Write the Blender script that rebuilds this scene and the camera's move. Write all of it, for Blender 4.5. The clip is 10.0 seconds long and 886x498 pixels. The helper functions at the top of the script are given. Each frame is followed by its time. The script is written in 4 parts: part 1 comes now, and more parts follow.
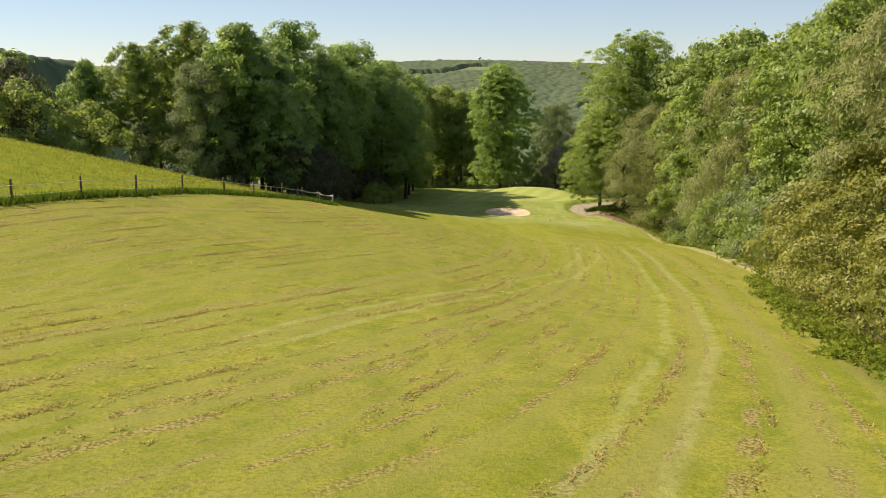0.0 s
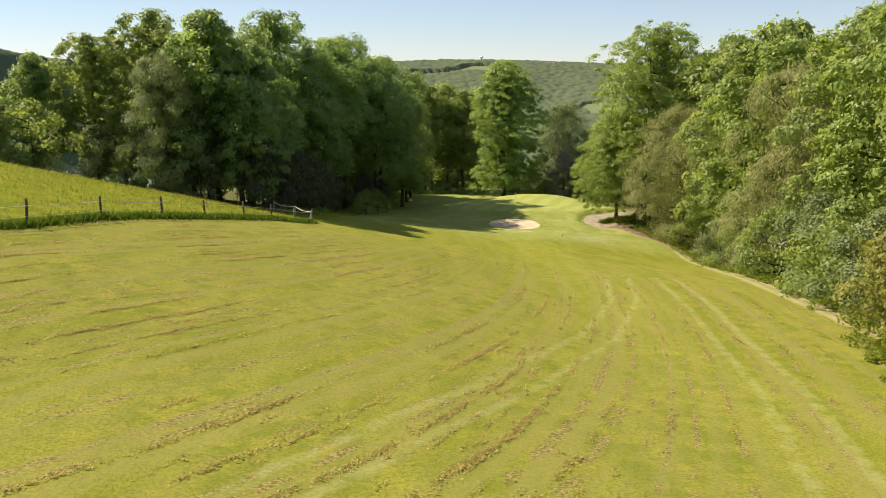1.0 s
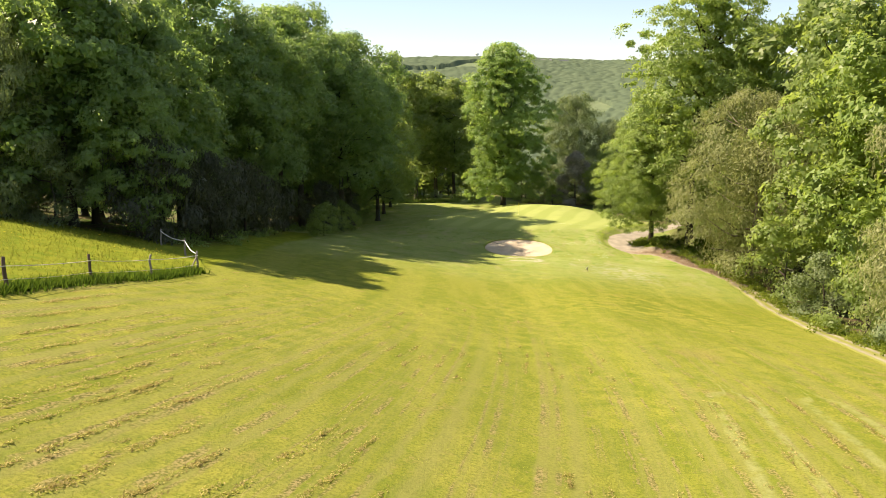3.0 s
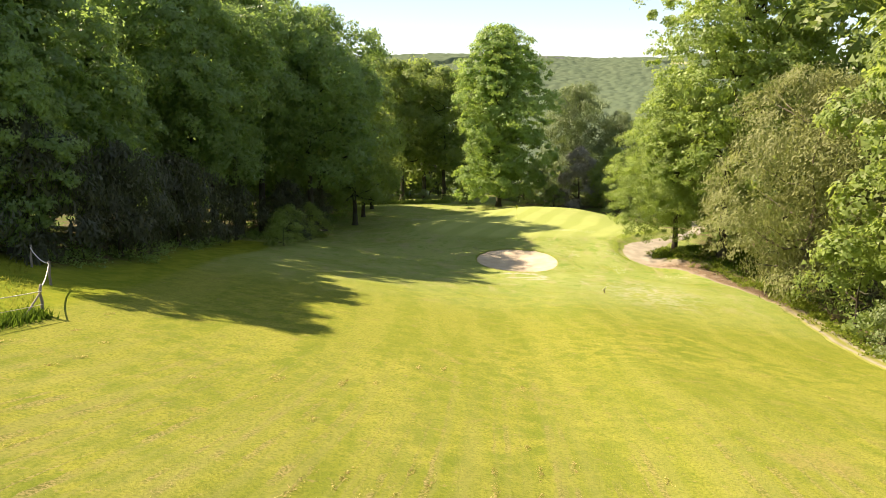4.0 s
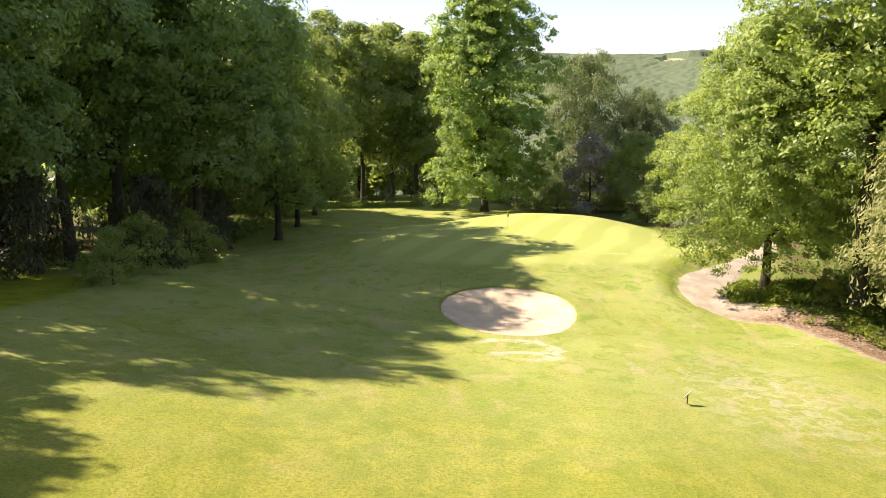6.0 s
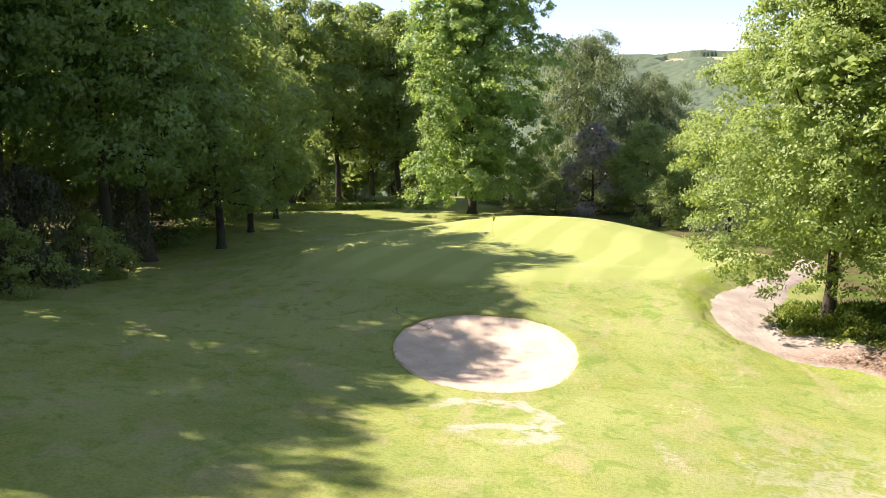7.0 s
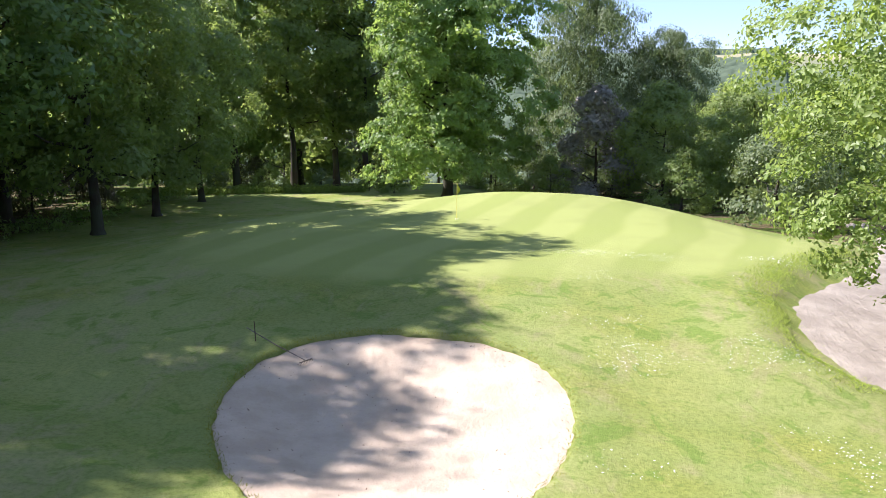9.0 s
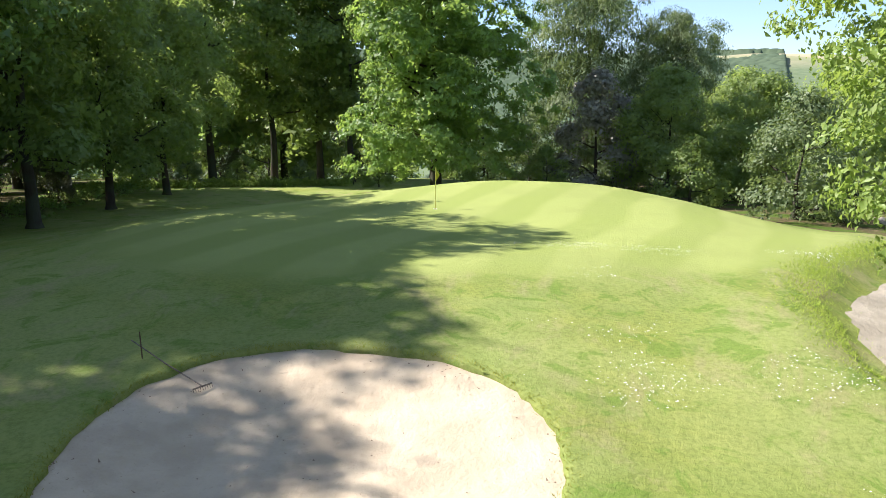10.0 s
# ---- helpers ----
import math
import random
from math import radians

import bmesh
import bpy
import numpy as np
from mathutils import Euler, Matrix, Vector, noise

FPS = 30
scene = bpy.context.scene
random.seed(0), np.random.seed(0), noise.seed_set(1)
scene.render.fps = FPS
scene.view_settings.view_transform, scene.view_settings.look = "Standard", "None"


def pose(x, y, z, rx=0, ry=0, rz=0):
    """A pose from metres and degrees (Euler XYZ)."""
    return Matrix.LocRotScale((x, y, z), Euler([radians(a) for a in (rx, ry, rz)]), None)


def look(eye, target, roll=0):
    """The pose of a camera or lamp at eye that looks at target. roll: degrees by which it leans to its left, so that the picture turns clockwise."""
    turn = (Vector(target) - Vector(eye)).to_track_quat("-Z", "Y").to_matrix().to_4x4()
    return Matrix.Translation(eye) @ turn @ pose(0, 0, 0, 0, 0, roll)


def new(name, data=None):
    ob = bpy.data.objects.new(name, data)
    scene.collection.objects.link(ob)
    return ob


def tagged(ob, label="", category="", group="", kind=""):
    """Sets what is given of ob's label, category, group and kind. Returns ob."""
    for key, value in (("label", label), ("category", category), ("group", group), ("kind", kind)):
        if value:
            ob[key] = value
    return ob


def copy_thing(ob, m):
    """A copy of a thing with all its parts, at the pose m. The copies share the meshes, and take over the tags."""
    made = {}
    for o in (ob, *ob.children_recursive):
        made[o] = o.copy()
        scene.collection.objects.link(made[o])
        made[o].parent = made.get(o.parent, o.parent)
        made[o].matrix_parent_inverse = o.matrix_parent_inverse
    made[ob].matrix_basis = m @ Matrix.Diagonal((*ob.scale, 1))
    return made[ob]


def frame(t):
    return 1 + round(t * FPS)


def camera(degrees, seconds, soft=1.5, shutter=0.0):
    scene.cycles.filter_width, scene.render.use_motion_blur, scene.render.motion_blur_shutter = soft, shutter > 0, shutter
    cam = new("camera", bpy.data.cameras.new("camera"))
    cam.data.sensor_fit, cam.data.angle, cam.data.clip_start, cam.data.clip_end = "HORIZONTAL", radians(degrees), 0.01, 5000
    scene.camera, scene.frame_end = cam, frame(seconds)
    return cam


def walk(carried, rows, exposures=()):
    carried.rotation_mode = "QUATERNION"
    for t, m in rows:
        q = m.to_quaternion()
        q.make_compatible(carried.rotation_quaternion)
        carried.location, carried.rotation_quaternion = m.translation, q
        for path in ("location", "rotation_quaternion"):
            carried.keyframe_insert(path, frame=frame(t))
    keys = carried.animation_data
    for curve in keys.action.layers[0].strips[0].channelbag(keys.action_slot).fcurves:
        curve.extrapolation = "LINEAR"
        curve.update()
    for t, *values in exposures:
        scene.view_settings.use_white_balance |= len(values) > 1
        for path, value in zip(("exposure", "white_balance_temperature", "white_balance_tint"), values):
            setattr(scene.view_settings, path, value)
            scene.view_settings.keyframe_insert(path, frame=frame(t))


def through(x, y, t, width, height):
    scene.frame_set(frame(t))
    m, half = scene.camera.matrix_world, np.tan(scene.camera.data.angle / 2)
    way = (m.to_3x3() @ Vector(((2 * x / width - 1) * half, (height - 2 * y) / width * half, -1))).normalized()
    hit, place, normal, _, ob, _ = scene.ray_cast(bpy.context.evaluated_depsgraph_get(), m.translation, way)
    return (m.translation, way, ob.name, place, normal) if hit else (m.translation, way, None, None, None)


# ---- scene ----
cam = camera(57.0, 10.0, soft=0.7)
ROWS = [
    (0.0, 0.000, 0.000, 10.000, 77.403, -0.012, -0.000),
    (0.5, 0.128, 7.416, 9.837, 77.388, -0.123, 0.072),
    (1.0, 0.358, 15.038, 9.353, 77.388, -0.055, 0.123),
    (1.5, 0.648, 22.800, 8.781, 77.368, -0.054, 0.131),
    (2.0, 1.035, 31.011, 8.140, 77.312, -0.156, 0.119),
    (2.5, 1.526, 39.238, 7.370, 77.299, -0.045, -0.006),
    (4.0, 3.294, 64.458, 4.058, 77.179, -0.168, -0.511),
    (4.5, 4.002, 73.271, 2.764, 77.117, -0.103, -0.663),
    (5.0, 4.761, 82.273, 1.392, 77.069, -0.192, -0.848),
    (5.5, 5.732, 90.934, 0.078, 77.059, -0.285, -0.977),
    (7.0, 9.351, 112.223, -3.501, 77.257, -0.036, -0.996),
    (7.5, 10.422, 117.581, -4.952, 77.263, 0.012, -0.948),
    (8.0, 11.300, 122.021, -6.349, 77.256, 0.021, -0.923),
    (8.5, 12.049, 125.835, -7.357, 77.256, 0.005, -0.899),
    (9.0, 12.718, 129.266, -8.250, 77.293, -0.065, -0.909),
    (9.5, 13.332, 132.245, -9.087, 77.306, -0.151, -0.913),
    (10.0, 13.889, 134.845, -9.824, 77.368, -0.106, -0.923),
]
EXPOSURES = [(0.0, 0.50, 6700, 12), (2.5, 0.94, 6650, 14), (4.5, 1.24, 6750, 16), (5.5, 1.28, 6650, 21), (7.0, 1.32, 5780, 28), (8.5, 1.22, 5080, 32), (10.0, 1.05, 5330, 16)]
walk(cam, [(t, pose(x, y, z, rx, ry, rz)) for t, x, y, z, rx, ry, rz in ROWS], EXPOSURES)

# ---- light ----
SUN_TO = Vector((-0.93, 0.36, 0.0)).normalized()      # the side from which the sun shines
SUN_UP = radians(44)
world = bpy.data.worlds.new("sky")
scene.world = world
world.use_nodes = True
wn = world.node_tree.nodes
sky = wn.new("ShaderNodeTexSky")
sky.sky_type, sky.sun_disc = "NISHITA", False
sky.sun_elevation, sky.sun_rotation = SUN_UP, math.atan2(SUN_TO.x, SUN_TO.y)
sky.air_density, sky.dust_density, sky.ozone_density, sky.altitude = 0.95, 0.1, 4.0, 1800
veil = wn.new("ShaderNodeMix")                        # thin high cloud over the whole sky
veil.data_type = "RGBA"
veil.inputs[0].default_value = 0.25
veil.inputs[7].default_value = (8.6, 9.1, 9.7, 1.0)
world.node_tree.links.new(sky.outputs["Color"], veil.inputs[6])
world.node_tree.links.new(veil.outputs[2], wn["Background"].inputs["Color"])
wn["Background"].inputs["Strength"].default_value = 0.074
sun = new("sun", bpy.data.lights.new("sun", "SUN"))
sun.data.energy, sun.data.angle, sun.data.color = 6.5, radians(0.6), (1.0, 0.83, 0.63)
sun.matrix_world = look((0, 0, 60), Vector((0, 0, 60)) - (SUN_TO * math.cos(SUN_UP) + Vector((0, 0, math.sin(SUN_UP)))))


# ---- materials ----
class Nodes:
    """A material under construction; small calls add nodes and link them."""
    def __init__(self, name):
        self.mat = bpy.data.materials.new(name)
        self.mat.use_nodes = True
        self.tree = self.mat.node_tree
        self.n = self.tree.nodes
        self.bsdf = self.n["Principled BSDF"]
        self.out = self.n["Material Output"]
        self.geo = self.n.new("ShaderNodeNewGeometry")

    def put(self, socket, value):
        if isinstance(value, bpy.types.NodeSocket):
            self.tree.links.new(value, socket)
        else:
            socket.default_value = value

    def noise(self, scale, detail=4, rough=0.55, vec=None, warp=0.0):
        t = self.n.new("ShaderNodeTexNoise")
        self.put(t.inputs["Scale"], scale)
        self.put(t.inputs["Detail"], detail)
        self.put(t.inputs["Roughness"], rough)
        self.put(t.inputs["Distortion"], warp)
        self.put(t.inputs["Vector"], vec if vec is not None else self.geo.outputs["Position"])
        return t.outputs["Fac"]

    def voronoi(self, scale, vec=None, feature="F1"):
        t = self.n.new("ShaderNodeTexVoronoi")
        t.feature = feature
        self.put(t.inputs["Scale"], scale)
        self.put(t.inputs["Vector"], vec if vec is not None else self.geo.outputs["Position"])
        return t.outputs["Distance"]

    def ramp(self, fac, low, high, a=0.0, b=1.0):
        m = self.n.new("ShaderNodeMapRange")
        m.interpolation_type = "SMOOTHSTEP"
        self.put(m.inputs["Value"], fac)
        for key, v in (("From Min", low), ("From Max", high), ("To Min", a), ("To Max", b)):
            self.put(m.inputs[key], v)
        return m.outputs["Result"]

    def math(self, op, a, b=0.0):
        m = self.n.new("ShaderNodeMath")
        m.operation = op
        self.put(m.inputs[0], a)
        self.put(m.inputs[1], b)
        return m.outputs[0]

    def mix(self, fac, a, b, mode="MIX"):
        m = self.n.new("ShaderNodeMix")
        m.data_type, m.blend_type = "RGBA", mode
        self.put(m.inputs[0], fac)
        for s, v in ((m.inputs[6], a), (m.inputs[7], b)):
            self.put(s, v if isinstance(v, bpy.types.NodeSocket) else (*v, 1.0))
        return m.outputs[2]

    def mapped(self, sx, sy, sz, rz=0.0):
        m = self.n.new("ShaderNodeMapping")
        self.put(m.inputs["Vector"], self.geo.outputs["Position"])
        m.inputs["Rotation"].default_value = (0, 0, radians(rz))
        m.inputs["Scale"].default_value = (sx, sy, sz)
        return m.outputs["Vector"]

    def attr(self, name):
        a = self.n.new("ShaderNodeAttribute")
        a.attribute_name = name
        return a.outputs["Fac"]

    def rand(self):
        return self.n.new("ShaderNodeObjectInfo").outputs["Random"]

    def bump(self, h, strength, dist=0.1):
        b = self.n.new("ShaderNodeBump")
        self.put(b.inputs["Height"], h)
        b.inputs["Strength"].default_value, b.inputs["Distance"].default_value = strength, dist
        self.tree.links.new(b.outputs["Normal"], self.bsdf.inputs["Normal"])

    def done(self, color, rough=0.85, spec=0.2):
        self.put(self.bsdf.inputs["Base Color"], color if isinstance(color, bpy.types.NodeSocket) else (*color, 1.0))
        self.put(self.bsdf.inputs["Roughness"], rough)
        self.put(self.bsdf.inputs["Specular IOR Level"], spec)
        return self.mat


def leaf_material(name, dark, light, through, gloss=0.40, patch=0.35, share=0.45):
    """Leaves: two greens that vary leaf by leaf and bough by bough, and let some light through."""
    m = Nodes(name)
    leaf = m.geo.outputs["Random Per Island"]
    c = m.mix(leaf, dark, light)
    c = m.mix(m.ramp(m.noise(patch, 3), 0.35, 0.65, 0.0, 0.6), c, light)
    c = m.mix(m.ramp(m.rand(), 0.0, 1.0, 0.0, 0.35), c, dark)
    m.done(c, gloss + 0.12, 0.32 if share > 0.25 else 0.05)
    t = m.n.new("ShaderNodeBsdfTranslucent")
    m.put(t.inputs["Color"], m.mix(leaf, through, tuple(0.8 * v for v in through)))
    s = m.n.new("ShaderNodeMixShader")
    s.inputs[0].default_value = share
    m.tree.links.new(m.bsdf.outputs[0], s.inputs[1])
    m.tree.links.new(t.outputs[0], s.inputs[2])
    m.tree.links.new(s.outputs[0], m.out.inputs["Surface"])
    return m.mat


OAK_LEAF = leaf_material("oak_leaves", (0.100, 0.185, 0.038), (0.280, 0.400, 0.115), (0.44, 0.60, 0.10), 0.36, 0.35, 0.46)
DARK_LEAF = leaf_material("beech_leaves", (0.065, 0.125, 0.042), (0.185, 0.265, 0.100), (0.44, 0.62, 0.13), 0.33, 0.35, 0.46)
MID_LEAF = leaf_material("mixed_leaves", (0.085, 0.140, 0.032), (0.235, 0.300, 0.090), (0.45, 0.58, 0.11), 0.38, 0.35, 0.44)
GREY_LEAF = leaf_material("willow_leaves", (0.085, 0.130, 0.050), (0.220, 0.275, 0.122), (0.29, 0.38, 0.10), 0.4, 0.35, 0.34)
BROWN_LEAF = leaf_material("birch_leaves", (0.145, 0.170, 0.056), (0.315, 0.330, 0.145), (0.42, 0.48, 0.14), 0.5, 0.35, 0.34)
YELLOW_LEAF = leaf_material("young_leaves", (0.112, 0.182, 0.036), (0.275, 0.360, 0.094), (0.44, 0.58, 0.09), 0.36, 0.35, 0.38)
OLIVE_LEAF = leaf_material("thicket_leaves", (0.11, 0.135, 0.024), (0.27, 0.270, 0.068), (0.42, 0.46, 0.07), 0.4, 0.35, 0.36)
PURPLE_LEAF = leaf_material("copper_leaves", (0.15, 0.150, 0.105), (0.36, 0.36, 0.28), (0.20, 0.20, 0.12), 0.3, 0.35, 0.3)
# near-black greens: shade under the wood's edge is put into the leaf colour
SHADE_LEAF = leaf_material("shade_dark_leaves", (0.032, 0.042, 0.026), (0.085, 0.095, 0.055), (0.16, 0.20, 0.06), 0.45, 0.35, 0.26)
# greyer, bluer greens: the haze of distance is mixed into the base colour
HAZY_LEAF = leaf_material("far_hazy_leaves", (0.072, 0.112, 0.066), (0.135, 0.175, 0.100), (0.12, 0.16, 0.07), 0.8, 0.010, 0.2)


def bark_material(name, a, b):
    m = Nodes(name)
    v = m.mapped(6, 6, 1.2)
    f = m.noise(1.6, 6, 0.65, v)
    m.bump(f, 0.8, 0.05)
    return m.done(m.mix(m.ramp(m.noise(0.8, 3), 0.4, 0.65), m.mix(f, a, b), (0.06, 0.065, 0.04)), 0.9, 0.15)


BARK = bark_material("bark", (0.026, 0.021, 0.016), (0.085, 0.070, 0.052))
PALE_BARK = bark_material("pale_bark", (0.12, 0.10, 0.08), (0.28, 0.24, 0.19))


# ---- the lie of the land ----
def smooth(a, b, x):
    u = min(1.0, max(0.0, (x - a) / (b - a)))
    return u * u * (3 - 2 * u)


def curve(p, y):
    """A smooth curve through a few knots."""
    if y <= p[0][0]:
        return p[0][1]
    if y >= p[-1][0]:
        return p[-1][1]
    k = 0
    while p[k + 1][0] < y:
        k += 1

    def slope(i):
        if i == 0 or i == len(p) - 1:
            return 0.0
        return (p[i + 1][1] - p[i - 1][1]) / (p[i + 1][0] - p[i - 1][0])

    h = p[k + 1][0] - p[k][0]
    u = (y - p[k][0]) / h
    return ((2 * u**3 - 3 * u**2 + 1) * p[k][1] + (u**3 - 2 * u**2 + u) * h * slope(k)
            + (3 * u**2 - 2 * u**3) * p[k + 1][1] + (u**3 - u**2) * h * slope(k + 1))


FALL = [(-400, 30), (-120, 14), (-40, 7.2), (0, 3.4), (28, -0.1), (55, -4.4), (80, -7.5), (110, -11.8), (130, -14.1), (141, -15.7), (150, -16.5),
        (160, -17.4), (176, -18.6), (190, -19.5), (206, -20.5), (225, -22.5), (260, -27.0), (330, -42.0), (450, -66.0), (700, -92.0), (1000, -96.0)]
LEFT = [(-100, 0.03), (28, 0.07), (55, 0.20), (80, 0.215), (98, 0.19), (112, 0.165), (148, 0.09), (170, 0.02), (260, 0.0)]
RIGHT = [(40, 0.03), (80, 0.05), (117, 0.13), (130, 0.08), (150, 0.03), (175, 0.0)]
BUNKER = (11.85, 146.6, 4.18, 5.2)                     # middle and half sizes
GREEN = (15.5, 170.5, 15.5, 15.0)


def bunker_reach(x, y):
    """1 on the bunker's rim, less inside; the rim is a lobed oval."""
    a = math.atan2((y - BUNKER[1]) / BUNKER[3], (x - BUNKER[0]) / BUNKER[2])
    lobes = 1.007 + 0.039 * math.sin(a) - 0.034 * math.cos(2 * a - 1.24) + 0.058 * math.cos(3 * a - 1.33) + 0.017 * math.cos(4 * a - 2.27)
    return math.hypot((x - BUNKER[0]) / BUNKER[2], (y - BUNKER[1]) / BUNKER[3]) / lobes


def land(x, y):
    """Height of the ground, without the bunker's hollow."""
    z = curve(FALL, y)
    d = 10.0 - x
    if d > 0:
        z += curve(LEFT, y) * min(d, 70) * d / (d + 4.0)
    if x > 14:
        z -= curve(RIGHT, y) * min(x - 14, 60)
    z += 1.9 * (1 - smooth(9, 25, math.hypot(x - 15, (y - 170) * 0.95)))
    z += 0.95 * (1 - smooth(2, 15, math.hypot(x - 20.5, (y - 183) * 0.9)))                  # the green's high back edge
    z += 1.6 * (1 - smooth(2.5, 7.5, math.hypot((x - 33.5) * 0.95, (y - 148.5) * 0.8)))     # bank under the two trees by the path
    far = math.hypot(x, y)
    if far > 300:                                     # the valley's far side and the ridge on the left
        az = math.degrees(math.atan2(x, y))
        ridge = 1900 + 260 * noise.noise((az * 0.07, 3.1, 0)) + 8 * az
        left = 1 - smooth(-27, -15, az)
        rise = smooth(900 - 350 * left, ridge - 950 * left, far)
        z += rise * (111 + 10 * noise.noise((az * 0.11, 0.4, 0)) + 3 * noise.noise((az * 0.5, 7.0, 0)))
        z += 20 * smooth(420, 900, far) * (noise.noise((x * 0.0022, y * 0.0022, 1.7)) - 0.15) * (1 - 0.6 * rise)
        z += left * smooth(330, 760, far) * -6
    else:
        z += 0.25 * noise.noise((x * 0.05, y * 0.05, 0)) * smooth(0, 60, abs(y - 150) + abs(x)) + 0.05 * noise.noise((x * 0.25, y * 0.25, 5))
    return z


def ground_at(x, y):
    """Height of the ground with the bunker's hollow."""
    z = land(x, y)
    r = bunker_reach(x, y)
    if r < 1.25:
        z -= 0.30 * (1 - smooth(0.70, 0.98, r))
    if 144 < y < 172 and 18 < x < 42:                 # turf edge above the path
        d, side = near_line(PATH, x, y)
        if side < 0:
            z += 0.34 * smooth(1.5, 2.3, d) * (1 - smooth(2.6, 6.0, d)) * smooth(146, 151, y)
    return z


def mesh_of(name, verts, faces, mat, shade=True):
    me = bpy.data.meshes.new(name)
    me.from_pydata(verts, [], faces)
    me.materials.append(mat)
    if shade:
        me.polygons.foreach_set("use_smooth", [True] * len(me.polygons))
    me.update()
    return me


def part(name, me, parent, label=""):
    ob = new(name, me)
    ob.parent = parent
    return tagged(ob, label)


def steps(fine0, fine1, step, end0, end1, grow=1.16):
    a = list(np.arange(fine0, fine1 + 1e-6, step))
    s, v = step, fine1
    while v < end1:
        s *= grow
        v = min(end1, v + s)
        a.append(v)
    s, v = step, fine0
    while v > end0:
        s *= grow
        v = max(end0, v - s)
        a.insert(0, v)
    return a


def near_line(line, x, y):
    """Distance to a polyline, and which side of it (positive: to its right)."""
    best, side = 1e9, 1.0
    for (ax, ay), (bx, by) in zip(line, line[1:]):
        dx, dy = bx - ax, by - ay
        u = max(0.0, min(1.0, ((x - ax) * dx + (y - ay) * dy) / (dx * dx + dy * dy)))
        d = math.hypot(x - ax - u * dx, y - ay - u * dy)
        if d < best:
            best, side = d, (1.0 if (x - ax) * dy - (y - ay) * dx > 0 else -1.0)
    return best, side


FENCE = [(-36, 33), (-28.8, 43), (-25.6, 48), (-23.7, 53), (-21.9, 57.8), (-20.6, 64), (-18.8, 69.5), (-17.4, 74.5), (-15.9, 80.1), (-14.9, 85.9), (-13.9, 91.2), (-13.3, 97.6)]
WOOD_LEFT = [(-75, 84), (-55, 100), (-41, 116), (-27, 113), (-19, 112), (-17, 122), (-18, 136), (-18, 148), (-17, 160), (-14.5, 171), (-12, 182), (-11, 205), (-13, 214), (-12, 270)]
WOOD_RIGHT = [(8, -20), (11, 12), (13.4, 22.5), (16.4, 33), (19.6, 48), (25.8, 62), (28.2, 77), (30.5, 98), (33, 115), (33.5, 130), (33.5, 138), (30.0, 145.5), (28.0, 151), (29.5, 155), (34, 160), (37.5, 168), (33, 180), (27, 192), (20, 200), (16, 230)]
PATH = [(23.6, 40), (25.0, 62), (26.2, 77), (28.2, 92), (30.4, 106), (32.0, 117), (32.7, 127), (32.5, 136), (30.4, 142.4), (26.9, 147.6), (25.2, 151.2), (26.2, 154.6), (28.9, 158.4), (32.0, 162.5), (35.6, 167.6), (40.2, 176), (43, 186)]


def zone_values(x, y):
    wob = 1.2 * noise.noise((x * 0.22, y * 0.22, 2.0))
    gx, gy = (x - GREEN[0]) / GREEN[2], (y - GREEN[1]) / GREEN[3]
    a = math.atan2(gy, gx)
    green = 1 - smooth(0.88, 1.04, math.hypot(gx, gy) / (1 + 0.06 * math.cos(3 * a + 1)))
    dl, sl = near_line(WOOD_LEFT, x, y)
    dr, sr = near_line(WOOD_RIGHT, x, y)
    wood = max(smooth(-1.5, 2.0, -sl * dl + wob), smooth(-1.2, 1.5, sr * dr + wob))
    df, sf = near_line(FENCE, x, y)
    pasture = smooth(-0.2, 0.5, -sf * df + 0.3 * wob) if (20 < y < 97.5 or (y >= 97.5 and x < -13.3)) else 0.0
    if y > 150 or x > -10:
        pasture = 0.0
    if y > 260 or abs(x) > 110:
        wood, pasture = 0.0, 0.0
    return green, wood, pasture


TRACK_A = [(1.0, 8), (3.8, 15.4), (9.1, 28.4), (13.1, 43.6), (16.7, 64), (18.5, 80)]
TRACK_B = [(-6, 26), (-2.4, 33), (2.2, 41.6), (8.3, 54.9), (12.6, 68.5), (14.5, 80)]


def row_of(x, y):
    """Which mown row a place lies in, in metres across the rows; the rows run beside the fence."""
    lean = 0.52 - 0.30 * smooth(-15, 15, x)
    return x - lean * (y - 50) + 0.0022 * max(0.0, y - 50) ** 2


def track_of(line, x, y):
    d, side = near_line(line, x, y)
    return d * side


